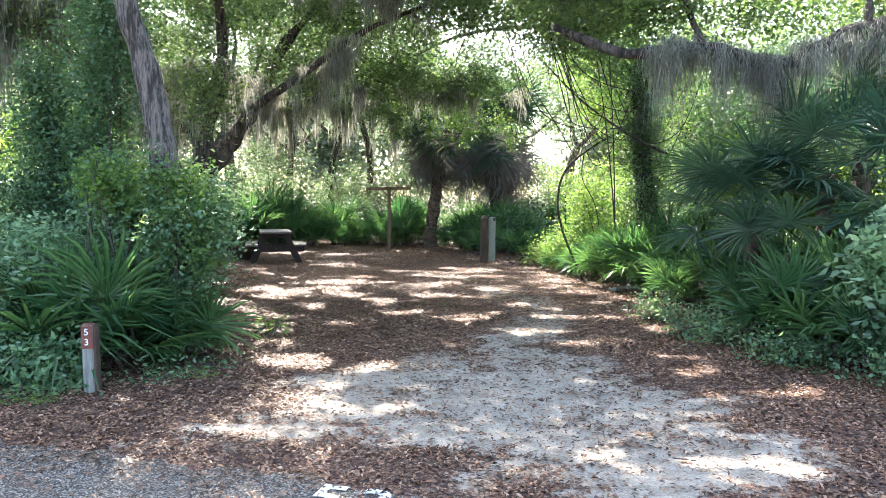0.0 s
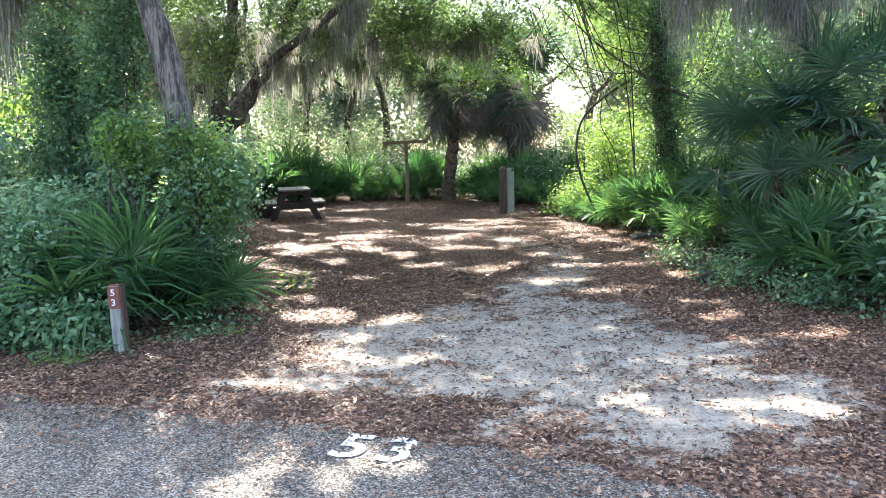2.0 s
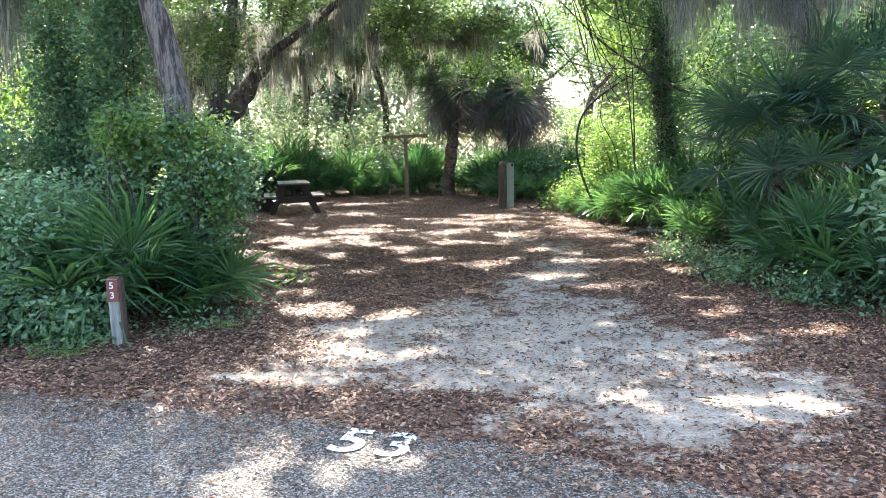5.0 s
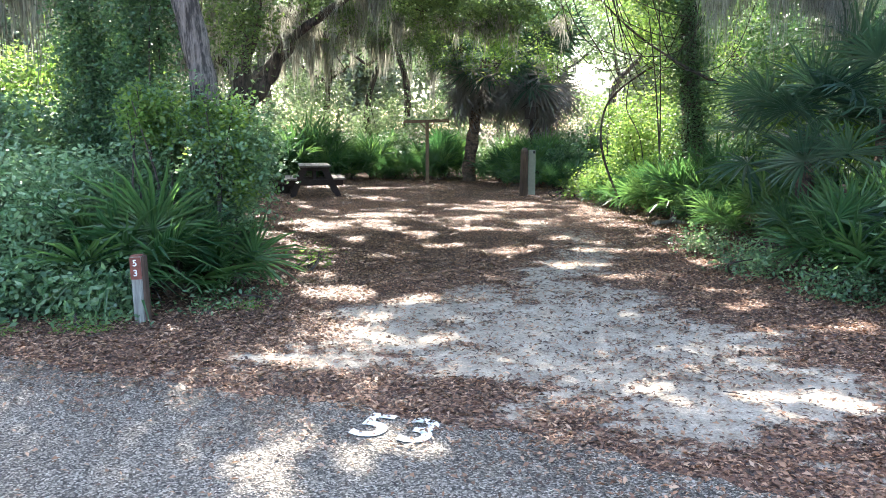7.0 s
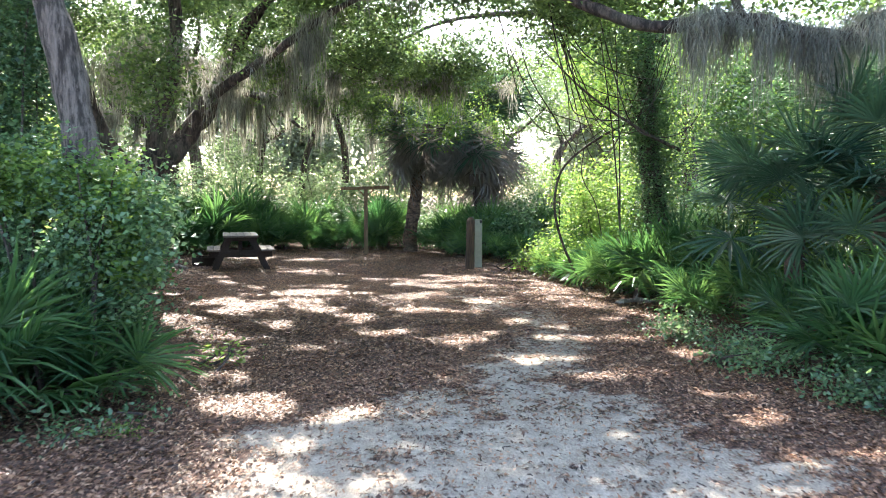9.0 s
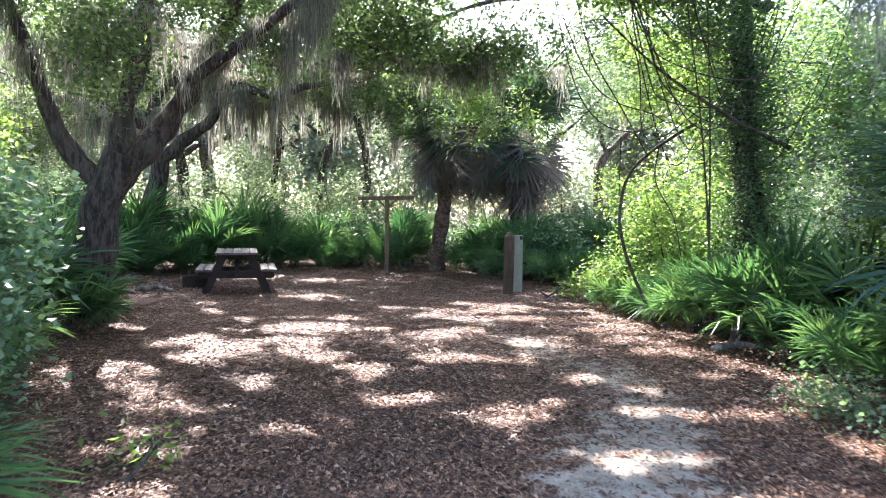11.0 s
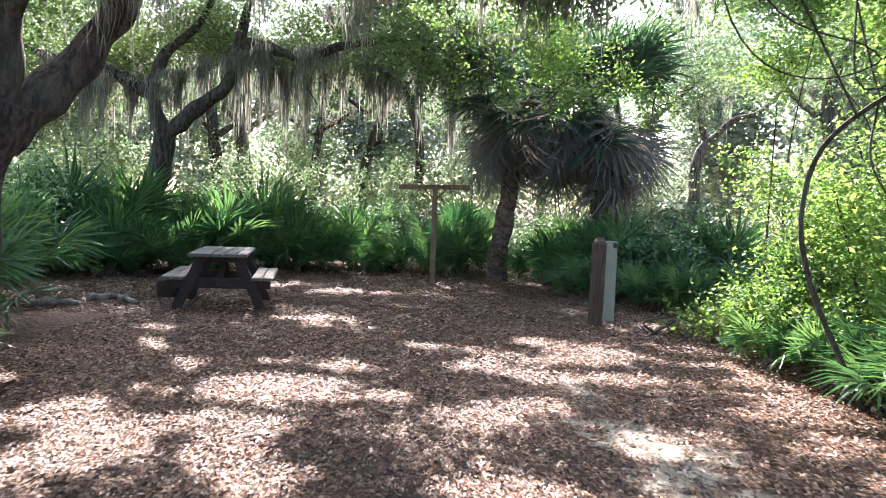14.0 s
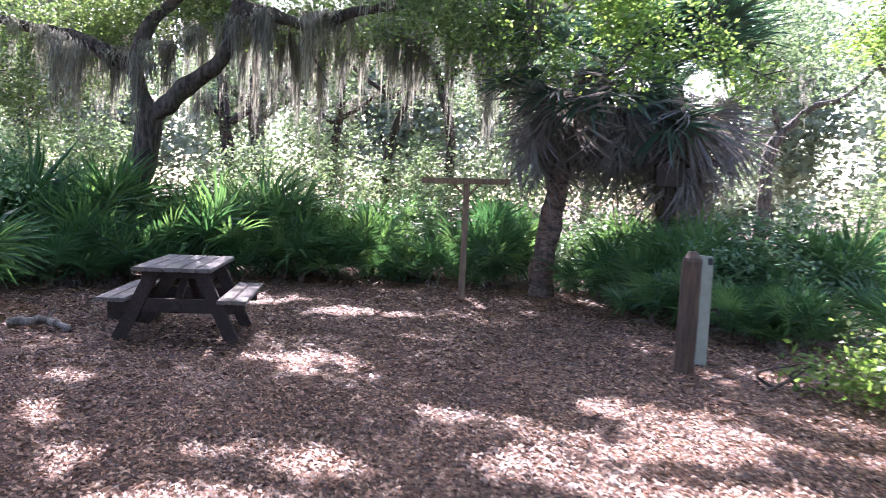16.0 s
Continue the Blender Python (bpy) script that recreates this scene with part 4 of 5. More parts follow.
tree("live_oak", "live oak whose bright leafy boughs hang before the palms",
     [([(7.6, 22.4, -0.1), (7.4, 22.2, 2.5), (6.9, 21.9, 5.2)], 0.26, 0.18)],
     [([(6.95, 21.9, 5.0), (5.0, 21.2, 6.1), (2.8, 20.4, 6.2), (0.6, 20.0, 5.9), (-1.0, 19.8, 5.2)], 0.11, 0.03),
      ([(2.8, 20.4, 6.2), (2.2, 20.2, 5.2), (1.8, 20.1, 4.2)], 0.014, 0.006), ([(0.6, 20.0, 5.9), (0.3, 19.9, 5.0), (0.3, 19.8, 4.1)], 0.014, 0.006)],
     [(0.2, 19.9, 4.2, 1.1, 0.8, 0.8, 9000), (1.5, 20.2, 4.0, 1.0, 0.8, 0.9, 8500), (2.0, 20.0, 3.2, 0.5, 0.5, 0.5, 1500), (0.4, 19.6, 3.3, 0.5, 0.5, 0.5, 1500), (-1.0, 19.8, 4.9, 1.2, 1.0, 0.6, 4000), (3.0, 20.5, 5.6, 1.8, 1.4, 0.7, 6000), (0.8, 20.2, 5.6, 1.8, 1.4, 0.5, 6000), (4.4, 21.0, 5.2, 1.3, 1.0, 0.6, 7000), (2.8, 20.3, 4.9, 0.7, 0.8, 0.6, 4500), (6.0, 20.6, 4.4, 1.0, 1.0, 1.0, 6000), (4.9, 23.0, 4.5, 0.8, 0.8, 0.7, 4000), (-0.6, 20.6, 3.7, 0.6, 0.6, 0.5, 1800)], M_BRIGHT, leaf_size=(0.075, 0.045), per_clump=80, clump=0.18,
     shade_above=[(1.4, 23.6, 8.0, 2.4, 2.2, 0.5, 6000), (4.6, 24.5, 7.6, 2.0, 2.0, 0.6, 4000)])

tree("live_oak", "live oak with a mossy level bough over the fan palms",
     [([(8.6, 10.6, -0.1), (8.4, 10.4, 2.0), (7.6, 10.2, 3.6), (7.0, 10.0, 5.2)], 0.28, 0.14)],
     [([(7.8, 10.2, 3.3), (6.4, 9.6, 3.95), (5.1, 9.3, 3.65), (4.1, 9.2, 3.3), (3.1, 9.3, 3.5), (2.3, 9.5, 3.45), (1.4, 10.0, 3.9)], 0.14, 0.05),
      ([(5.2, 9.3, 3.65), (5.3, 9.3, 4.6), (5.8, 9.2, 5.8)], 0.05, 0.02), ([(3.2, 9.3, 3.5), (2.9, 9.7, 4.4), (2.2, 10.2, 5.2)], 0.05, 0.02)],
     # the blob at (2.2, 13.0) is added to keep sun off a fan palm
     [(2.2, 10.2, 4.4, 1.3, 1.3, 0.6, 8000), (0.6, 10.8, 6.2, 1.7, 1.5, 0.5, 9000), (1.6, 8.4, 6.4, 1.8, 1.3, 0.5, 7000), (3.8, 9.6, 4.1, 1.3, 0.8, 0.4, 4000), (6.4, 10.0, 4.6, 1.5, 1.2, 0.6, 6000), (2.0, 12.5, 5.6, 1.8, 1.6, 0.7, 7000), (2.2, 13.0, 5.1, 0.9, 0.9, 0.4, 5000), (6.6, 12.0, 5.4, 1.8, 2.2, 1.2, 9000)], M_OAK)

tree("live_oak", "dark vine-hung trunk within a thicket of yellow-green leaves",
     [([(3.95, 14.1, -0.1), (3.85, 14.1, 1.4), (3.72, 14.15, 2.8), (3.65, 14.2, 4.5)], 0.22, 0.14)],
     [([(4.1, 13.6, 2.4), (3.4, 13.6, 2.75), (2.6, 14.0, 3.4), (1.9, 14.4, 4.2)], 0.028, 0.012), ([(3.9, 13.9, 4.2), (3.2, 14.8, 5.2), (2.4, 15.6, 5.8)], 0.10, 0.03)],
     [(3.3, 15.2, 3.5, 1.0, 1.2, 1.0, 7000), (3.0, 14.8, 4.9, 1.5, 1.5, 0.8, 7000), (3.6, 16.6, 2.2, 0.9, 1.2, 1.2, 6500), (4.6, 15.2, 3.8, 1.4, 1.4, 1.4, 7500), (5.3, 18.3, 2.2, 1.2, 1.2, 1.0, 4000)], M_BRIGHT, leaf_size=(0.07, 0.04))


# ---- shrubs and vines ----
def shrub(label, blobs, material, size=(0.08, 0.045), stems=6, name="shrub", category="shrub", group="", per_clump=18, clump=0.13):
    e = empty(name)
    x, y = blobs[0][0], blobs[0][1]
    for k in range(stems):
        b = blobs[k % len(blobs)]
        tip = (b[0] + rng.normal() * b[3] * 0.4, b[1] + rng.normal() * b[4] * 0.4, b[2] + b[5] * 0.5)
        fx, fy = b[0] + rng.normal() * 0.15, b[1] + rng.normal() * 0.15
        part("stem", tube([(fx, fy, -0.03), ((fx + tip[0]) / 2 + rng.normal() * 0.1, (fy + tip[1]) / 2, tip[2] * 0.55), tip], 0.018, 0.006, 5, 4, 0.1), M_TWIG, e)
    foliage("leaves", blobs, material, e, size[0], size[1], per_clump, clump)
    return tagged(e, label, category, group)


shrub("leafy yellow-green shrub climbing round the oak trunk", [(-2.75, 7.75, 1.45, 0.55, 0.45, 0.45, 9500), (-3.3, 7.9, 1.5, 0.45, 0.5, 0.5, 6500), (-2.75, 8.0, 1.3, 0.34, 0.4, 0.4, 4500), (-2.75, 7.7, 0.95, 0.45, 0.35, 0.4, 3500)], M_SHRUB, (0.055, 0.034), 8)
shrub("young yellow-green growth over the oak shrub", [(-2.75, 7.5, 1.7, 0.45, 0.25, 0.3, 1700), (-3.3, 7.5, 1.75, 0.35, 0.25, 0.3, 1200), (-2.62, 7.6, 1.2, 0.28, 0.25, 0.35, 900)], M_BRIGHT, (0.06, 0.036), 5, "young_shrub", "shrub", per_clump=10, clump=0.09)
shrub("sprig of yellow young leaves, sunlit tone on the shrub", [(-3.45, 7.45, 1.95, 0.1, 0.1, 0.16, 90), (-3.5, 7.4, 1.75, 0.08, 0.08, 0.1, 50)], M_BRIGHT, (0.08, 0.045), 3, "young_shrub", "shrub", per_clump=10, clump=0.06)
shrub("brown leafy vines smothering a dark trunk", [(3.85, 13.9, 1.4, 0.45, 0.4, 1.3, 7000), (3.7, 14.0, 3.0, 0.5, 0.4, 1.0, 6500), (3.3, 13.8, 4.0, 0.8, 0.5, 0.6, 5000)], M_DARKLEAF, (0.055, 0.034), 8, "vine_column", "vine")
shrub("vine-covered dark trunk of small glossy leaves", [(-4.35, 9.4, 1.4, 0.42, 0.42, 1.4, 11000), (-4.15, 9.2, 3.0, 0.40, 0.36, 1.3, 9500), (-3.9, 9.0, 4.2, 0.4, 0.4, 0.9, 5000), (-5.0, 9.6, 1.6, 0.4, 0.4, 1.3, 8000), (-5.1, 9.6, 2.9, 0.3, 0.3, 0.8, 4500)], M_DARKLEAF, (0.055, 0.036), 5, "vine_column", "vine")
shrub("pale green leafy shrub at the road edge", [(-4.5, 7.0, 0.75, 0.55, 0.5, 0.55, 7500), (-5.2, 7.2, 0.95, 0.8, 0.6, 0.65, 9500), (-4.2, 7.8, 0.9, 0.45, 0.5, 0.5, 5000), (-6.2, 7.3, 1.0, 0.8, 0.6, 0.7, 7000)], M_SKYPALE, (0.075, 0.034), 12, group="shrubs at the road edge")
shrub("low broad-leaved weeds at the road edge", [(-4.2, 6.45, 0.22, 0.5, 0.28, 0.25, 3200), (-3.55, 6.5, 0.16, 0.35, 0.22, 0.18, 1900), (-5.1, 6.4, 0.28, 0.6, 0.3, 0.3, 3600)], M_SHRUB, (0.075, 0.042), 4, group="shrubs at the road edge")
shrub("scattered yellowish grass and weeds along the road", [(-4.1, 5.75, 0.02, 0.35, 0.1, 0.03, 260), (-3.3, 5.85, 0.02, 0.3, 0.1, 0.03, 180), (-2.2, 6.6, 0.03, 0.16, 0.1, 0.05, 140)], M_BRIGHT, (0.05, 0.014), 3, "weeds", "weeds", per_clump=10, clump=0.07)
shrub("dense shrubby thicket in the shade", [(-6.0, 9.4, 1.0, 1.0, 0.9, 1.1, 7000), (-7.4, 9.0, 1.2, 1.2, 1.0, 1.3, 7500), (-5.4, 10.6, 1.6, 0.7, 0.7, 1.2, 4500), (-6.8, 12.2, 1.2, 1.3, 1.2, 1.2, 5000)], M_SHRUB, (0.095, 0.05), 8, group="thickets")
shrub("dark leafy thicket behind the fan palms", [(5.6, 14.3, 3.2, 1.1, 0.8, 1.3, 10000), (7.2, 13.2, 3.6, 1.2, 0.9, 1.3, 9000), (5.0, 12.4, 2.2, 0.7, 0.7, 1.2, 6000)], M_DARKLEAF, (0.08, 0.048), 8, group="thickets")
shrub("pale leafy shrub beside the fan palms", [(4.7, 7.0, 0.8, 0.5, 0.5, 0.75, 4500), (5.3, 7.3, 1.2, 0.6, 0.6, 0.8, 5000), (4.45, 6.6, 0.35, 0.35, 0.35, 0.35, 1500), (4.22, 7.0, 0.95, 0.28, 0.3, 0.55, 2600)], M_SKYPALE, (0.115, 0.06), 7, group="shrubs on the bank")
shrub("dense sunlit shrub behind the fan palms", [(5.2, 11.6, 1.4, 1.0, 1.2, 1.4, 8000), (6.6, 10.4, 1.4, 1.2, 1.2, 1.4, 8000), (6.6, 13.4, 2.0, 1.4, 1.4, 2.0, 9000)], M_BRIGHT, (0.095, 0.05), 8, group="shrubs on the bank")
shrub("bright yellow-green sunlit shrub at the clearing's edge", [(3.45, 15.7, 0.7, 0.6, 0.8, 0.7, 3800), (3.3, 17.0, 1.0, 0.7, 0.8, 0.9, 4500), (3.75, 14.7, 1.4, 0.5, 0.6, 1.0, 4800), (3.2, 15.8, 1.6, 0.5, 0.7, 0.5, 2500), (2.95, 17.2, 2.4, 0.6, 0.6, 0.9, 4500), (3.6, 17.7, 3.4, 0.8, 0.6, 1.0, 5500), (2.55, 16.5, 0.45, 0.35, 0.5, 0.35, 1600), (2.4, 17.3, 0.3, 0.3, 0.3, 0.25, 700)], M_BRIGHT, (0.065, 0.038), 8, group="shrubs on the bank")
shrub("small bright green seedling on the litter", [(1.98, 17.8, 0.17, 0.18, 0.16, 0.11, 90)], M_BRIGHT, (0.11, 0.055), 4, "seedling", "plant", per_clump=10)
shrub("small bright green seedling on the litter", [(-2.0, 8.75, 0.12, 0.13, 0.13, 0.09, 90)], M_BRIGHT, (0.085, 0.032), 3, "seedling", "plant", per_clump=10)
shrub("low weeds at the post's foot", [(-2.5, 6.55, 0.05, 0.3, 0.14, 0.05, 160), (-3.35, 6.1, 0.06, 0.4, 0.15, 0.06, 260), (-2.2, 7.0, 0.04, 0.16, 0.1, 0.04, 80)], M_SHRUB, (0.06, 0.03), 3, "weeds", "weeds", per_clump=8)
shrub("low creeping weeds under the palmettos", [(3.5, 7.3, 0.14, 0.4, 0.5, 0.16, 1100), (3.1, 8.7, 0.14, 0.35, 0.7, 0.16, 1200), (3.0, 10.2, 0.12, 0.3, 0.6, 0.14, 900), (4.1, 6.3, 0.2, 0.4, 0.4, 0.2, 1200)], M_SHRUB, (0.055, 0.032), 4, "weeds", "weeds", per_clump=10)

shrub("sunlit yellow-green thicket between mossy trunks", [(-8.4, 13.8, 1.8, 1.4, 1.2, 1.6, 7000), (-10.2, 14.2, 2.2, 1.5, 1.2, 1.8, 7000), (-7.2, 14.6, 2.6, 0.9, 0.9, 1.3, 4500), (-9.2, 14.0, 4.2, 1.5, 1.0, 0.9, 4500)], M_BRIGHT, (0.10, 0.055), 8, group="thickets")
SIDE = [(5.8, 6.2), (7.0, 5.2), (8.2, 6.4), (6.6, 7.6), (8.4, 8.4), (9.6, 7.2), (10.2, 10.4), (7.6, 14.8), (8.6, 12.4), (7.0, 16.8), (6.6, 19.6), (9.2, 18.2)]
for x, y in SIDE:
    shrub("tangled green undergrowth along the road", [(x, y, 0.9, 1.0, 0.9, 0.9, 2000), (x + 0.4, y + 0.3, 1.7, 0.6, 0.6, 0.7, 800)], M_SHRUB, (0.11, 0.06), 5, group="roadside undergrowth")
for x, y in ((-6.6, 7.6), (-8.0, 7.8), (-9.4, 8.4), (-10.8, 9.4), (-8.6, 10.2), (-10.2, 11.4), (-9.4, 16.4), (-10.6, 18.6), (-9.0, 20.4), (-12.4, 20.6)):
    shrub("tangled green undergrowth along the road", [(x, y, 0.8, 1.0, 0.8, 0.8, 2200), (x + 0.4, y + 0.4, 1.6, 0.6, 0.6, 0.7, 900)], M_SHRUB, (0.10, 0.055), 5, group="roadside undergrowth")
for x, y in BACKING:
    shrub("dark leafy undergrowth filling the palmetto hedge", [(x, y, 0.6, 0.9, 0.7, 0.65, 2300), (x + 0.3, y + 0.6, 1.05, 0.7, 0.5, 0.5, 1300)], M_DARKLEAF, (0.11, 0.05), 4, group="undergrowth in the hedge")
# arching vine
e = empty("arching_vine")
part("stem", tube([(3.6, 14.3, 2.95), (3.05, 14.5, 2.7), (2.45, 14.75, 2.2), (2.28, 14.8, 1.6), (2.36, 14.75, 1.0), (2.6, 14.6, 0.35), (2.75, 14.5, -0.02)], 0.02, 0.026, 7, 7, 0.1), M_TWIG, e)
part("side_stem", tube([(2.75, 14.62, 2.48), (2.72, 14.6, 2.0), (2.95, 14.5, 1.5), (3.05, 14.4, 0.9)], 0.011, 0.008, 5, 6, 0.1), M_TWIG, e)
part("side_stem", tube([(2.62, 14.65, 2.35), (2.2, 14.5, 3.0), (1.7, 14.2, 3.7), (1.4, 14.0, 4.6)], 0.011, 0.008, 5, 6, 0.1), M_TWIG, e)
tagged(e, "thin dark bare vine arching down to the ground", "vine")
for k in range(16):
    e = empty("hanging_vine")
    x, y = 2.2 + rng.uniform(0, 1.6), 12.8 + rng.uniform(0, 2.4)
    part("stem", tube([(x - 0.9 + rng.normal() * 0.3, y, 5.0), (x - 0.5, y + rng.normal() * 0.3, 3.9 + rng.normal() * 0.3), (x + 0.1 + rng.normal() * 0.3, y, 3.0 + rng.normal() * 0.5), (x + 0.8, y + rng.normal() * 0.3, 3.2 + rng.normal() * 0.4), (x + 1.3, y, 4.2 + rng.normal() * 0.4)], 0.011, 0.006, 5, 6, 0.1), M_TWIG, e)
    tagged(e, "thin bare looping vine among sunlit leaves", "vine", "looping vines")

# ---- woods beyond ----
FAR_AT = [(-10.6, 34, 0.27, 0), (-9.7, 34.5, 0.3, 1), (-4.5, 30.0, 0.14, 2), (-3.4, 31.5, 0.16, 0), (5.5, 32, 0.2, 3), (8.6, 30, 0.25, 1), (-14, 29, 0.3, 0), (-17, 24, 0.28, 2), (11, 25, 0.28, 0), (-12, 17.5, 0.25, 1), (-10, 12.5, 0.25, 2), (-9.0, 9.5, 0.2, 0), (-7.2, 10.8, 0.14, 1), (10.5, 16, 0.25, 2), (-6.6, 32, 0.16, 0), (0.8, 33.5, 0.18, 2), (2.6, 29.0, 0.12, 0)]
for x, y, r, k in FAR_AT:
    h = rng.uniform(5.5, 8)
    if k == 3:
        tr = [([(5.3, 32, -0.1), (5.45, 32, 1.6), (5.5, 32, 3.1), (5.8, 32, 3.8)], 0.2, 0.15)]
        li = [([(5.75, 32, 3.7), (5.55, 32, 4.3), (5.4, 32, 4.9), (4.8, 32, 5.5)], 0.1, 0.04), ([(5.75, 32, 3.7), (6.5, 32, 4.4), (7.4, 32, 4.8), (8.4, 32, 6.0)], 0.11, 0.05)]
        cr = [(8.8, 31.8, 6.4, 1.6, 1.4, 1.2, 2600), (4.3, 32, 6.4, 1.4, 1.4, 0.8, 1600)]
    else:
        tr = [([(x, y, -0.1), (x + rng.normal() * 0.1, y, h * 0.4), (x + rng.normal() * 0.3, y, h * 0.75), (x + rng.normal() * 0.5, y, h)], r, r * 0.5)]
        li = [([(x, y, h * 0.6), (x + s * 1.1, y, h * 0.72), (x + s * 2.2, y - 0.4, h * 0.9)], r * 0.45, 0.04) for s in (-1, 1)]
        cr = [(x + rng.normal() * 0.8, y + rng.normal() * 0.6, h + rng.normal() * 0.3, 2.2, 2.0, 1.2, 4000), (x - 1.8, y, h - 1.2, 1.5, 1.4, 1.1, 2600), (x + 1.8, y, h - 1.0, 1.5, 1.4, 1.1, 2600), (x + rng.normal(), y + 0.5, h * 0.55, 1.3, 1.2, 0.8, 1300)]
    cr = [(*q[:6], int(q[6] * 0.9)) for q in cr]
    if y < 20:
        cr = [(q[0], q[1], q[2] + 0.6, q[3], q[4], q[5], q[6] // 3) for q in cr]
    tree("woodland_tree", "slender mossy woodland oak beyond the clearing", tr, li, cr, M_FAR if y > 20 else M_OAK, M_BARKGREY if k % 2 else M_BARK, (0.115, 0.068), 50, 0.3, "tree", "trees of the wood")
    line = [(x - 2.2, y - 0.3, h * 0.85), (x - 1, y - 0.2, h * 0.75), (x, y - 0.3, h * 0.7), (x + 1.2, y - 0.2, h * 0.75), (x + 2.2, y - 0.4, h * 0.9)]
    moss("pale grey moss hanging from a woodland oak", line, 420, 0.5, 2.0, 0.25, 0.014)
for k in range(16):
    x = -19 + k * 2.4
    y = 29.5 + rng.uniform(-1.5, 2.5) - 0.012 * (x + 1) ** 2
    if 3 < x < 7:
        continue
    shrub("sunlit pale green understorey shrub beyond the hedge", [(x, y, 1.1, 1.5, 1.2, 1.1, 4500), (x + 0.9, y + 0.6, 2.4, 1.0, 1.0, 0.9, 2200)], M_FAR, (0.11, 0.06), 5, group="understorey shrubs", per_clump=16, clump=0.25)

# ring of woodland that closes the distance
def far_wood(a0, a1, d, h, leaves):
    blobs = []
    for a in np.arange(a0, a1, 5.5):
        t = radians(a)
        blobs.append((d * math.sin(t) + rng.normal() * 2, 12 + d * math.cos(t) + rng.normal() * 3, h * 0.5 + rng.normal() * 0.5, d * 0.055 + rng.uniform(0, 1), 2.5, h * 0.5 * rng.uniform(0.7, 1.15), leaves))
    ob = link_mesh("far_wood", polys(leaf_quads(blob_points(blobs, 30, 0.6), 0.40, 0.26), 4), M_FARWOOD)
    return tagged(ob, "distant green wood with haze put into its pale colour", "wood", kind="stuff")


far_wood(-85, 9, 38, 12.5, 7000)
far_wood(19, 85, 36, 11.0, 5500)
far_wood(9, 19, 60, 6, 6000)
# unseen part behind the camera, low and thin to let sky light in
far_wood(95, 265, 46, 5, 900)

# ---- moss in the near oaks ----
moss("long grey moss hanging from the forked oak", [(-6.3, 14.0, 5.0), (-5.6, 14.2, 3.6), (-4.4, 14.0, 4.2), (-3.5, 14.5, 3.6), (-2.6, 14.2, 4.0), (-1.4, 13.6, 4.5)], 3300, 0.4, 1.7, 0.2, 0.006)
moss("long grey moss hanging from the spreading oak", [(-10.6, 23.6, 4.5), (-8.6, 23.7, 4.0), (-7.9, 23.8, 3.9), (-6.3, 23.8, 4.6), (-5.0, 23.8, 4.6), (-3.8, 23.8, 4.8), (-1.0, 23.4, 4.6)], 3000, 0.5, 2.1, 0.25, 0.010)
moss("grey moss fringe below the level bough", [(6.4, 9.6, 3.95), (5.1, 9.3, 3.65), (4.1, 9.2, 3.3), (3.1, 9.3, 3.5), (2.6, 9.4, 3.5)], 7000, 0.25, 1.3, 0.14, 0.0038)
moss("grey moss hanging from the leaning oak", [(-5.2, 8.4, 6.0), (-4.2, 8.2, 5.4), (-3.3, 7.8, 4.8), (-2.4, 8.4, 5.8)], 900, 0.5, 1.6, 0.18)
moss("grey moss hanging in long curtains", [(-9.5, 12.8, 5.6), (-7.8, 12.6, 5.2), (-6.4, 12.8, 5.0)], 3000, 1.0, 3.0, 0.3)
moss("grey moss hanging over the clearing", [(-3.2, 12.0, 5.2), (-1.8, 12.6, 5.0), (-0.6, 13.0, 5.0), (0.4, 13.4, 5.0)], 900, 0.4, 1.2, 0.25, 0.008)
moss("grey moss hanging among shaded trunks", [(-8.8, 10.5, 4.6), (-7.2, 11.0, 4.4), (-6.2, 11.2, 4.6), (-5.2, 11.6, 4.4)], 2200, 0.8, 2.6, 0.25)
moss("grey moss hanging above the lantern post", [(-3.4, 22.8, 5.4), (-2.2, 22.2, 5.2), (-1.0, 21.8, 4.6), (0.2, 21.4, 4.4)], 1000, 0.4, 1.3, 0.25, 0.010)

moss("grey moss trailing from low leafy boughs", [(-3.6, 15.0, 4.0), (-2.2, 15.2, 3.8), (-0.8, 15.6, 3.8), (0.8, 16.0, 3.9), (1.8, 16.3, 4.0)], 1300, 0.3, 1.0, 0.3, 0.008)
moss("pale grey moss curtains beyond the hedge", [(-9.0, 27.5, 6.2), (-6.8, 27.8, 5.6), (-4.6, 27.5, 5.6), (-2.8, 27.2, 5.4), (-1.4, 27.0, 5.2)], 7500, 0.8, 3.4, 0.4, 0.016)
moss("pale grey moss curtains beyond the hedge", [(-14.0, 26.0, 6.0), (-11.5, 26.5, 5.6), (-9.5, 26.2, 5.6)], 4800, 0.8, 3.2, 0.4, 0.016)

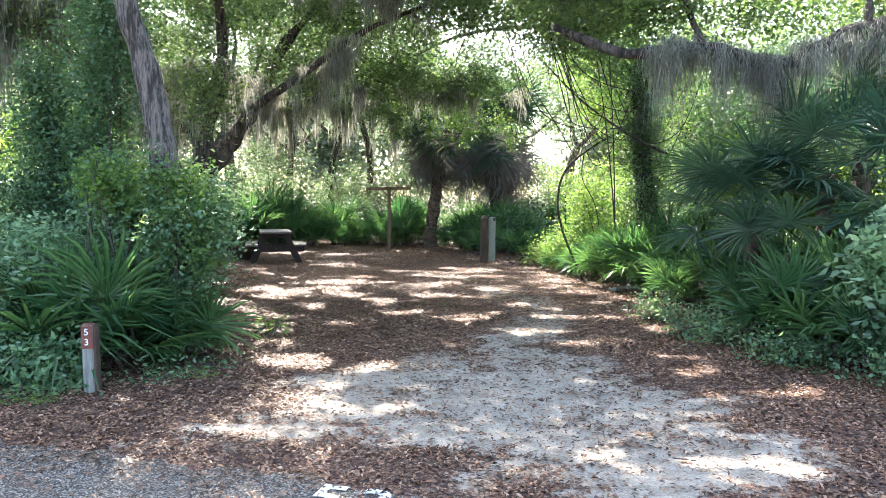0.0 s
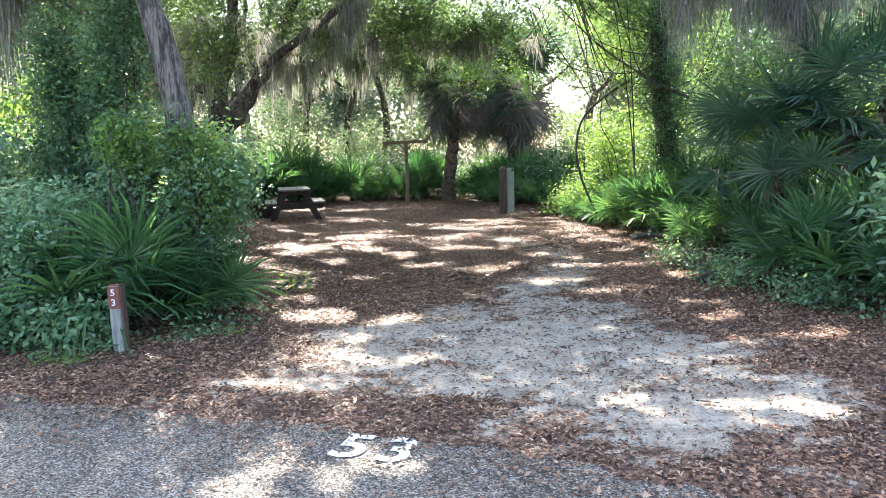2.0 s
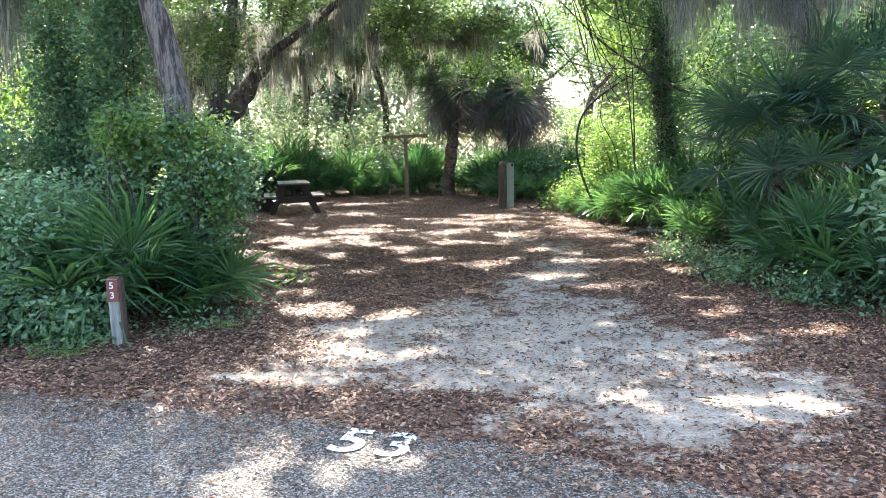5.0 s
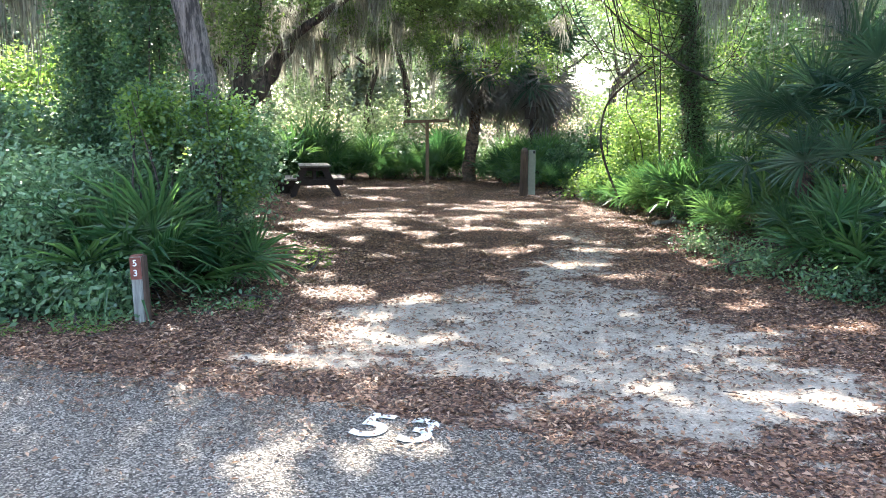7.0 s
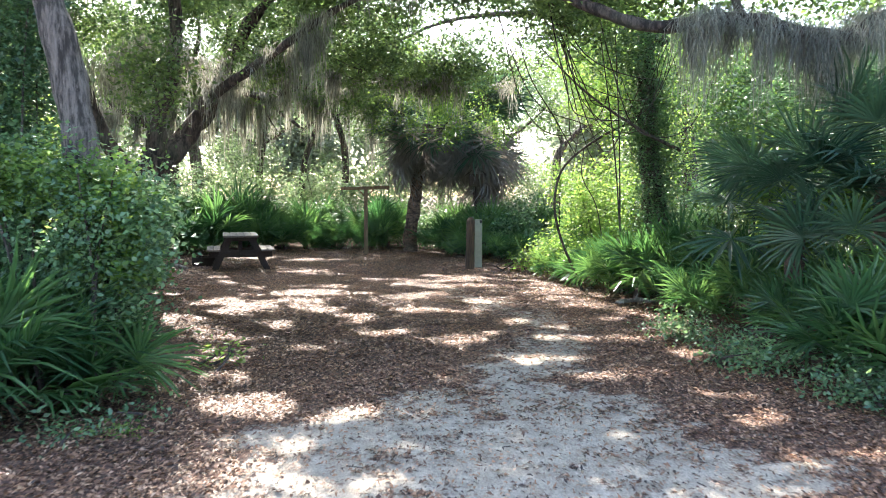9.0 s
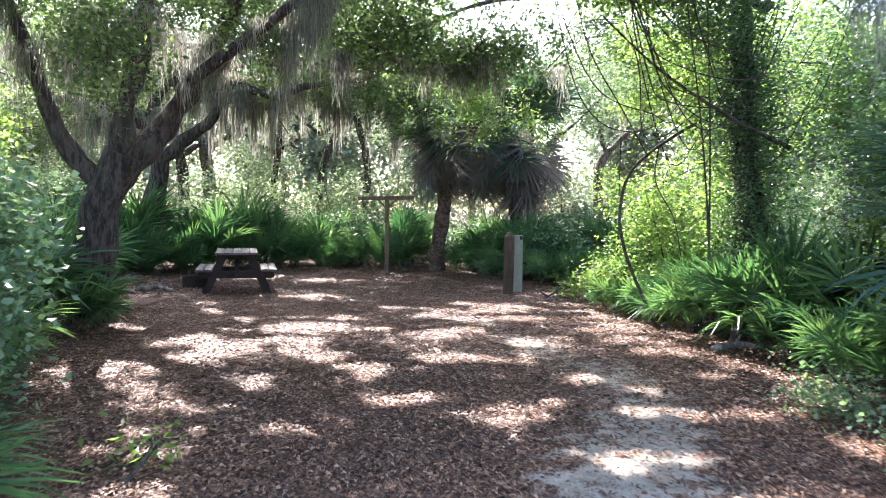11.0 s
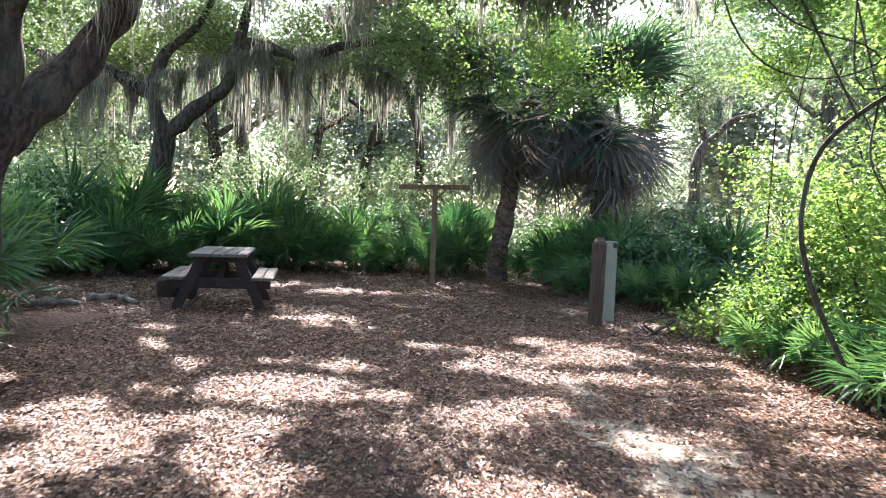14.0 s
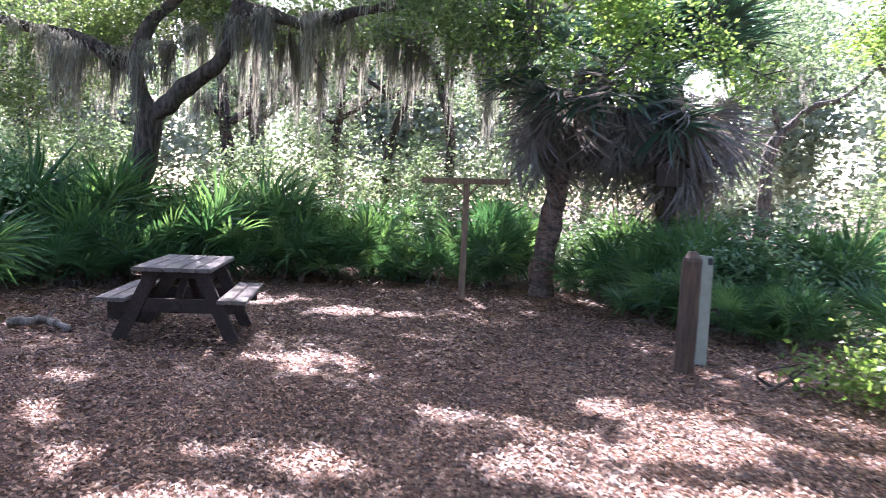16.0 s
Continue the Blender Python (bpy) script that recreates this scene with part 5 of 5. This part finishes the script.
# ---- leaf litter and twigs ----
def litter(n, x0, x1, y0, y1, size):
    p = np.stack([rng.uniform(x0, x1, n), rng.uniform(y0, y1, n)], 1)
    s = sand_amount(p[:, 0], p[:, 1])
    off = p[:, 1] - road_edge(p[:, 0])
    keep = np.where(off < 0, np.exp(np.minimum(off, 0) * 2.6) * (0.25 + 1.1 * fbm(p[:, 0], p[:, 1], 1.6, 40)) + 0.012, np.interp(s, (0.3, 0.5, 0.62), (1.0, 0.6, 0.17)) + 0.35 * (fbm(p[:, 0], p[:, 1] * 1.4, 2.6, 33) > 0.56))
    p = p[rng.uniform(size=n) < keep]
    m = len(p)
    road = p[:, 1] < road_edge(p[:, 0]) - 0.05
    z = np.where(road, 0.014, height(p[:, 0], p[:, 1]) + 0.006) + rng.uniform(0, 0.012, m)
    a = rng.uniform(0, 2 * math.pi, m)
    tilt = rng.normal(size=m) * 0.32
    d = np.stack([np.cos(a), np.sin(a), tilt], 1)
    sd = np.stack([-np.sin(a), np.cos(a), rng.normal(size=m) * 0.35], 1)
    ln = (size * rng.uniform(0.55, 1.35, m))[:, None]
    w = ln * rng.uniform(0.3, 0.5, m)[:, None]
    c = np.column_stack([p, z])
    up = np.array((0, 0, 1.0)) * ln * 0.16
    q = np.stack([c - d * ln * 0.5, c + sd * w * 0.5 + up, c + d * ln * 0.5, c - sd * w * 0.5 + up], 1)
    q[:, :, 2] = np.maximum(q[:, :, 2], z[:, None] - 0.004)
    return q


me = polys(np.concatenate([litter(150000, -5.5, 4.6, 2.2, 9.0, 0.037), litter(125000, -5.0, 3.6, 9.0, 17.0, 0.040), litter(60000, -8.0, 3.0, 17.0, 24.0, 0.05)]), 4)
tagged(link_mesh("leaf_litter", me, M_LITTER), "curled brown fallen oak leaves strewn over the ground", "leaf litter", kind="stuff")
tw = []
for k in range(110):
    x, y, a, ln = rng.uniform(-4.5, 3.4), rng.uniform(4.2, 20), rng.uniform(0, math.pi), rng.uniform(0.05, 0.16)
    d, s = np.array((math.cos(a), math.sin(a), 0)) * ln / 2, np.array((-math.sin(a), math.cos(a), 0)) * 0.004
    c = np.array((x, y, float(height(np.array(x), np.array(y))) + 0.016))
    up = np.array((0, 0, 0.006))
    tw += [np.stack([c - d - s, c + d - s, c + d + up, c - d + up]), np.stack([c - d + up, c + d + up, c + d + s, c - d + s])]
tagged(link_mesh("fallen_twigs", polys(np.array(tw), 4), M_TWIG), "small dark fallen twigs scattered over the litter", "twigs", kind="stuff")
